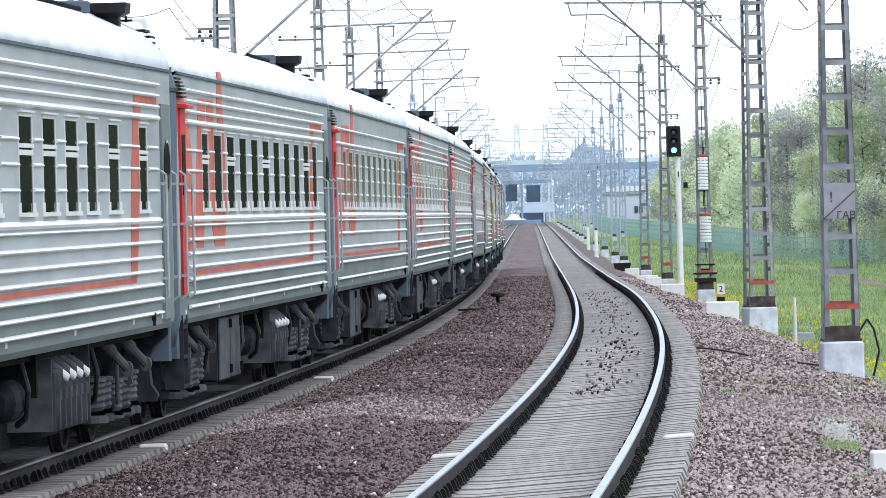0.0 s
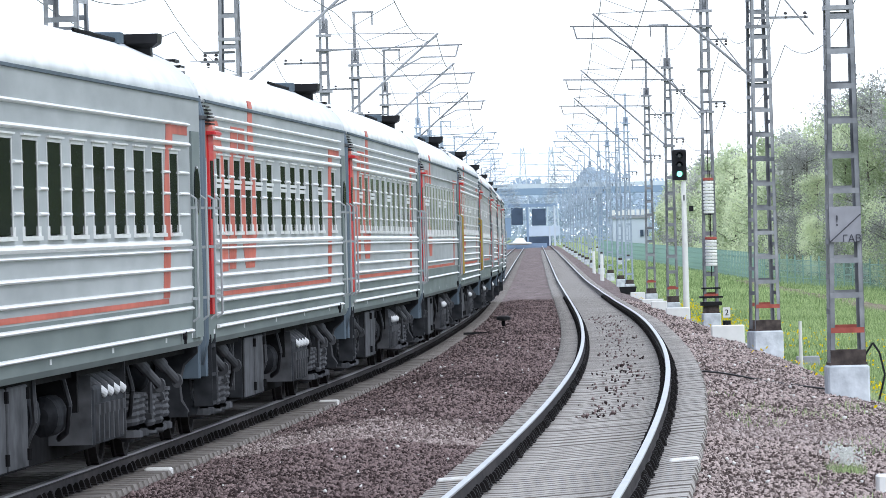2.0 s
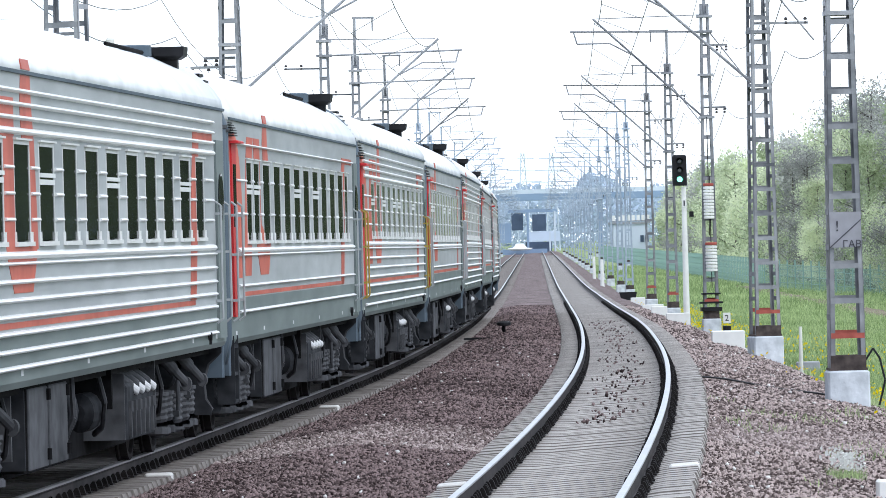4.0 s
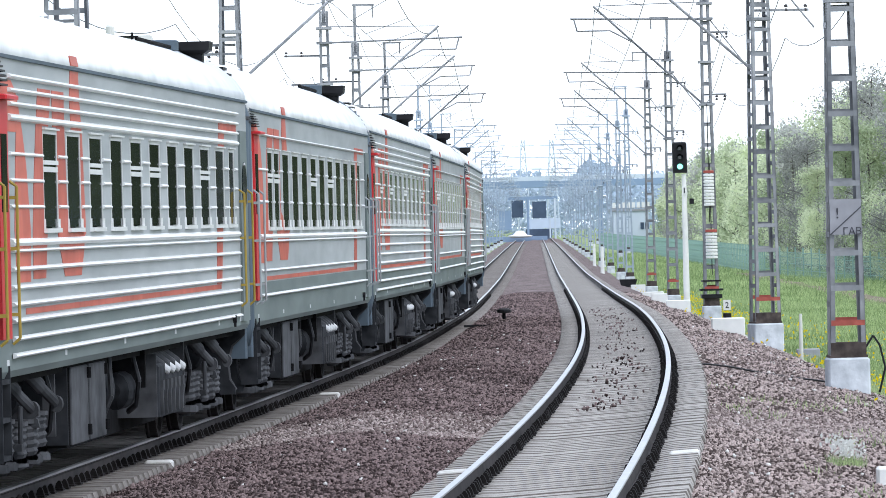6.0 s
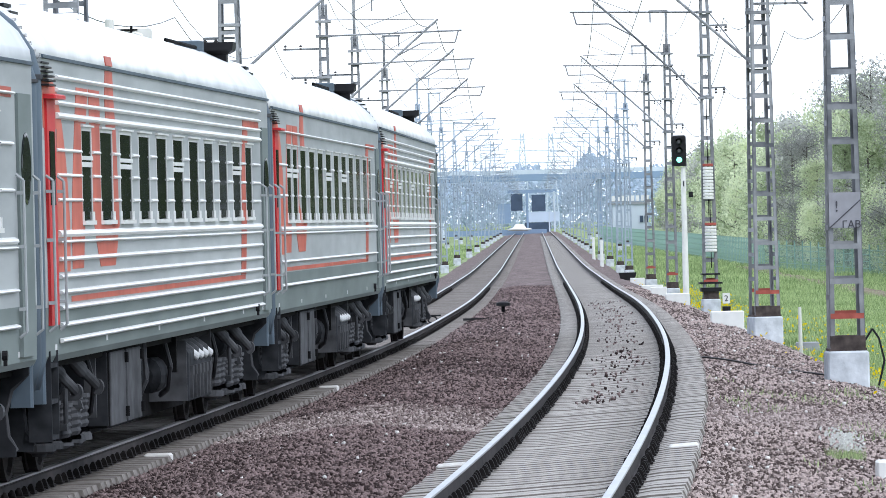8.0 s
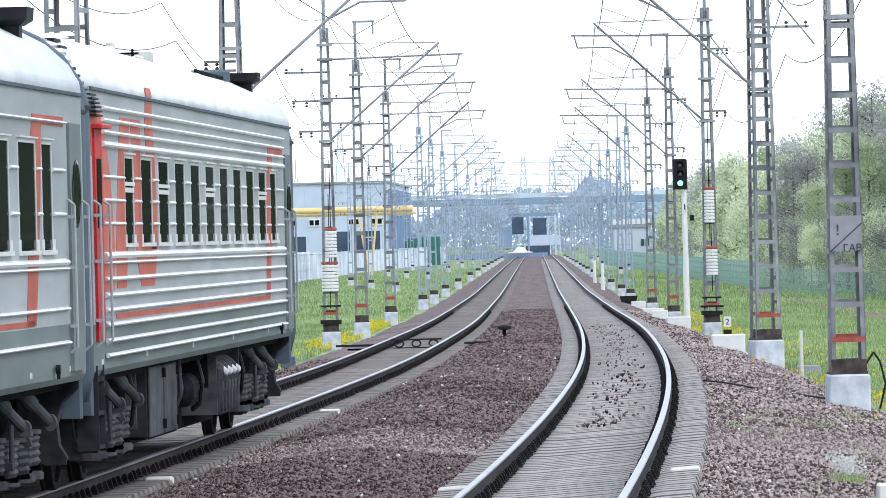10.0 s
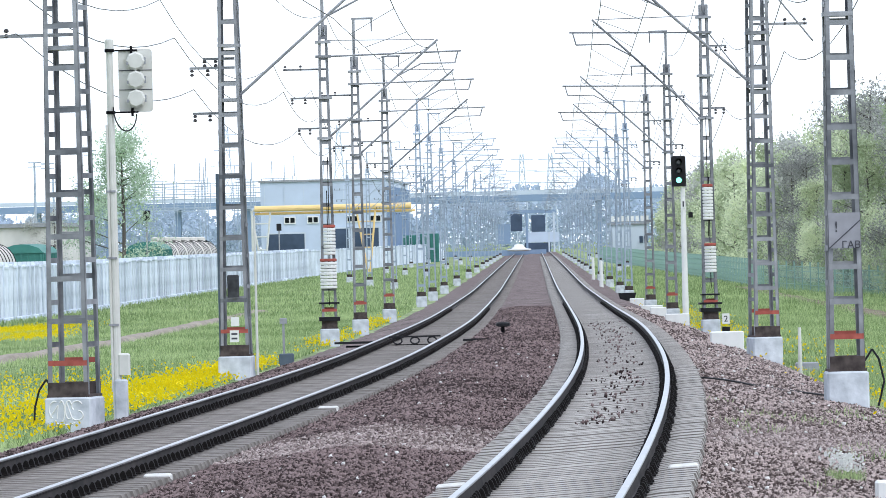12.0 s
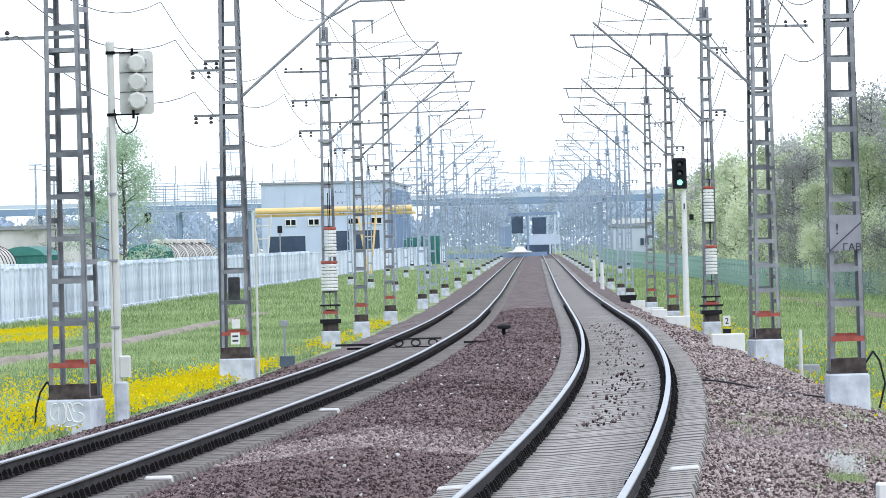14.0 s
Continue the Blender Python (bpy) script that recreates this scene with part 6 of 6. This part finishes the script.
# ------------------------------------------------------------------ stones, grass, flowers
def scatter_stones():
    r = np.random.RandomState(9)
    base = np.array([[1, 0, 0], [-1, 0, 0], [0, 1, 0], [0, -1, 0], [0, 0, 1], [0, 0, -1]], float)
    tri = np.array([[0, 2, 4], [2, 1, 4], [1, 3, 4], [3, 0, 4], [2, 0, 5], [1, 2, 5], [3, 1, 5], [0, 3, 5]])

    def patch(name, label, y0, y1, per_m2, left, right, size, mat="stone", lift=0.0):
        area = (y1 - y0) * float(np.mean(right(np.linspace(y0, y1, 50)) - left(np.linspace(y0, y1, 50))))
        n = int(area * per_m2)
        y = y0 + (y1 - y0) * r.uniform(0, 1, n) ** 1.35
        x = left(y) + (right(y) - left(y)) * r.uniform(0, 1, n)
        z = bed_height(x, y)
        q = r.normal(0, 1, (n, 3, 3))
        q, _ = np.linalg.qr(q)
        s = size * r.uniform(0.55, 1.35, (n, 1, 1)) * r.uniform(0.6, 1.25, (n, 1, 3))
        v = np.einsum("nij,nkj->nki", q, base[None] * s * r.uniform(0.75, 1.2, (n, 6, 1)))
        v += np.stack([x, y, z + lift + r.uniform(0.0, 0.03, n)], 1)[:, None]
        f = tri[None] + (np.arange(n) * 6)[:, None, None]
        ob = new(name, quick_mesh(name, v.reshape(-1, 3), f.reshape(-1, 3), M[mat]))
        tagged(ob, label, "ballast", kind="stuff")
    mid_l, mid_r = (lambda y: tx("L", y) + 1.34), (lambda y: tx("R", y) - 1.34)
    sh_l, sh_r = (lambda y: tx("R", y) + 1.36), (lambda y: tx("R", y) + np.interp(y, [47, 95, 130], [5.0, 4.6, 3.6]))
    patch("ballast_stones", "loose reddish-grey crushed stones between the tracks", 47, 82, 640, mid_l, mid_r, 0.026)
    patch("ballast_stones", "loose reddish-grey crushed stones between the tracks", 82, 125, 330, mid_l, mid_r, 0.03)
    patch("ballast_stones", "loose crushed stones between the tracks farther off", 125, 260, 110, mid_l, mid_r, 0.04)
    patch("ballast_stones", "loose dusty pink-grey crushed stones on the ballast shoulder", 47, 82, 560, sh_l, sh_r, 0.026, "stone_pale")
    patch("ballast_stones", "loose dusty pink-grey crushed stones on the ballast shoulder", 82, 135, 260, sh_l, sh_r, 0.031, "stone_pale")
    patch("ballast_stones", "loose crushed stones on the far shoulder", 135, 260, 60, lambda y: tx("R", y) + 1.36, lambda y: tx("R", y) + 3.2, 0.045, "stone_pale")
    patch("dusty_stones", "paler dusty strip of crushed stones between the tracks", 74, 82, 260, mid_l, mid_r, 0.027, "stone_dust", 0.012)
    patch("dusty_stones", "paler dusty strip of crushed stones on the shoulder", 72, 80, 240, sh_l, sh_r, 0.027, "stone_dust", 0.012)
    patch("ballast_stones", "loose crushed stones on the outer shoulder", 66, 150, 110, lambda y: tx("L", y) - 2.9, lambda y: tx("L", y) - 1.36, 0.035)
    patch("ballast_stones", "scattered crushed stones between the rails", 80, 190, 5, lambda y: tx("R", y) - 0.35 + 0.2 * np.sin(y * 0.7), lambda y: tx("R", y) + 0.35 + 0.2 * np.sin(y * 0.45), 0.026, "stone", 0.10)
    patch("pale_stones", "few pale stones lying on the ballast", 50, 150, 0.4, mid_l, mid_r, 0.03, "white_sleeper", 0.02)
    patch("pale_stones", "few pale stones lying on the shoulder", 50, 150, 0.9, sh_l, sh_r, 0.03, "white_sleeper", 0.02)


def blades(name, label, n, x_of, y_of, h, mat="blade", w=0.012, seed=1, keep=None):
    r = np.random.RandomState(seed)
    y = y_of(r.uniform(0, 1, n))
    x = x_of(r.uniform(0, 1, n), y)
    if keep is not None:
        k = keep(x, y, r)
        x, y = x[k], y[k]
        n = len(x)
    z = np.maximum(ground_height(x, y), bed_height(x, y) - 0.02)
    hh = h * r.uniform(0.5, 1.5, n)
    a = r.uniform(0, 2 * np.pi, n)
    p = np.stack([x, y, z], 1)
    side = np.stack([np.cos(a), np.sin(a), np.zeros(n)], 1) * w
    tip = p + np.stack([r.normal(0, 0.35, n) * hh, r.normal(0, 0.35, n) * hh, hh], 1)
    v = np.stack([p - side, p + side, tip], 1).reshape(-1, 3)
    ob = new(name, quick_mesh(name, v, np.arange(n * 3).reshape(-1, 3), M[mat]))
    tagged(ob, label, "grass", kind="stuff")


def flowers(name, label, n, spots, mat, size, seed, h=0.16):
    """Small round heads in drifts: spots of (x, y, spread in x, spread in y, share)."""
    r = np.random.RandomState(seed)
    xs, ys = [], []
    for cx, cy, sx, sy, share in spots:
        k = int(n * share)
        xs.append(cx + sx * r.normal(0, 1, k)), ys.append(cy + sy * r.normal(0, 1, k))
    x, y = np.concatenate(xs), np.concatenate(ys)
    ok = (x < tx("L", y) - 2.9) | (x > tx("R", y) + 2.6)
    x, y = x[ok], y[ok]
    n = len(x)
    z = np.maximum(ground_height(x, y), bed_height(x, y)) + h * r.uniform(0.5, 1.3, n)
    ang = np.arange(6) * np.pi / 3
    tilt = r.normal(0, 0.5, (n, 2))
    s = size * r.uniform(0.7, 1.3, n)
    ring = np.stack([np.cos(ang)[None] * s[:, None], np.sin(ang)[None] * s[:, None], np.zeros((n, 6))], -1)
    ring[..., 2] += ring[..., 0] * tilt[:, :1] + ring[..., 1] * (tilt[:, 1:] - 0.8)
    cap = np.stack([np.zeros(n), np.zeros(n), s * 0.5], -1)[:, None]
    v = np.concatenate([ring, cap], 1) + np.stack([x, y, z], 1)[:, None]
    f = np.array([[i, (i + 1) % 6, 6] for i in range(6)])[None] + (np.arange(n) * 7)[:, None, None]
    ob = new(name, quick_mesh(name, v.reshape(-1, 3), f.reshape(-1, 3), M[mat]))
    tagged(ob, label, "flowers", kind="stuff")


scatter_stones()
blades("meadow_grass", "fresh green meadow grass", 150000, lambda u, y: tx("L", y) - 3.1 - 17 * u ** 1.3, lambda u: 84 + 210 * u ** 1.2, 0.14, seed=2,
       keep=lambda x, y, r: (np.abs(x - np.interp(y, [130, 170, 215, 270, 330], [-15.5, -13.0, -11.6, -10.8, -9.5])) > 0.55) | (y < 128))
blades("meadow_grass", "fresh green meadow grass at the ballast edge", 110000, lambda u, y: tx("R", y) + 3.9 + 17 * u ** 1.3, lambda u: 100 + 200 * u ** 1.2, 0.17, seed=3)
blades("rough_grass", "longer tufted grass towards the yard fence", 60000, lambda u, y: tx("L", y) - 3.3 - 20 * u, lambda u: 290 + 500 * u ** 1.3, 0.20, w=0.03, seed=12)
blades("rough_grass", "longer tufted grass towards the wood", 60000, lambda u, y: tx("R", y) + 3.6 + 17 * u, lambda u: 290 + 420 * u ** 1.3, 0.24, w=0.03, seed=13)
blades("weeds", "dark weeds at the foot of the fence", 3000, lambda u, y: np.interp(y, [260, 434, 860], [-22.3, -19.4, -8.3]) + 0.4 + 1.6 * u, lambda u: 265 + 380 * u, 0.26, w=0.04, seed=14,
       keep=lambda x, y, r: np.array([noise.noise((a * 0.3, b * 0.06, 9)) > 0.02 for a, b in zip(x, y)]))
blades("grass_tuft", "thin green tufts growing out of the ballast", 5000, lambda u, y: 3.6 + 3.4 * u, lambda u: 56 + 40 * u, 0.10, seed=5,
       keep=lambda x, y, r: np.array([noise.noise((a * 0.9, b * 0.22, 4)) > 0.22 for a, b in zip(x, y)]))
flowers("dandelions", "drifts of yellow dandelions in the grass", 24000,
        [(-6.5, 116, 0.9, 9, .12), (-5.6, 132, 0.5, 7, .08), (-4.9, 146, 0.4, 6, .05), (-17.6, 268, 0.8, 9, .08), (-15.9, 240, 0.7, 7, .05), (-19.0, 262, 0.5, 6, .03), (-18.5, 225, 1.0, 12, .05), (-10, 125, 2.2, 12, .07), (-7.2, 96, 0.8, 5, .012), (-9, 100, 1.2, 8, .02),
         (-3.5, 190, 0.4, 10, .03), (-2.6, 235, 0.4, 18, .03), (9.4, 165, 1.2, 16, .010), (8.2, 128, 0.8, 9, .004), (9.6, 215, 0.6, 14, .025), (10.4, 262, 0.6, 18, .025), (7.8, 104, 0.6, 7, .008)], "dandelion", 0.024, 6)
flowers("white_flowers", "clump of small white flowers on the ballast", 260, [(4.16, 64.0, 0.085, 0.25, 0.75), (4.22, 66, 0.12, 0.6, 0.25)], "blossom", 0.013, 7, 0.22)
blades("flower_stalks", "green stalks under the small white flowers", 420, lambda u, y: 4.16 + 0.11 * (u - 0.5) * 3, lambda u: 63.4 + 1.4 * u, 0.12, w=0.006, seed=31)


motions()
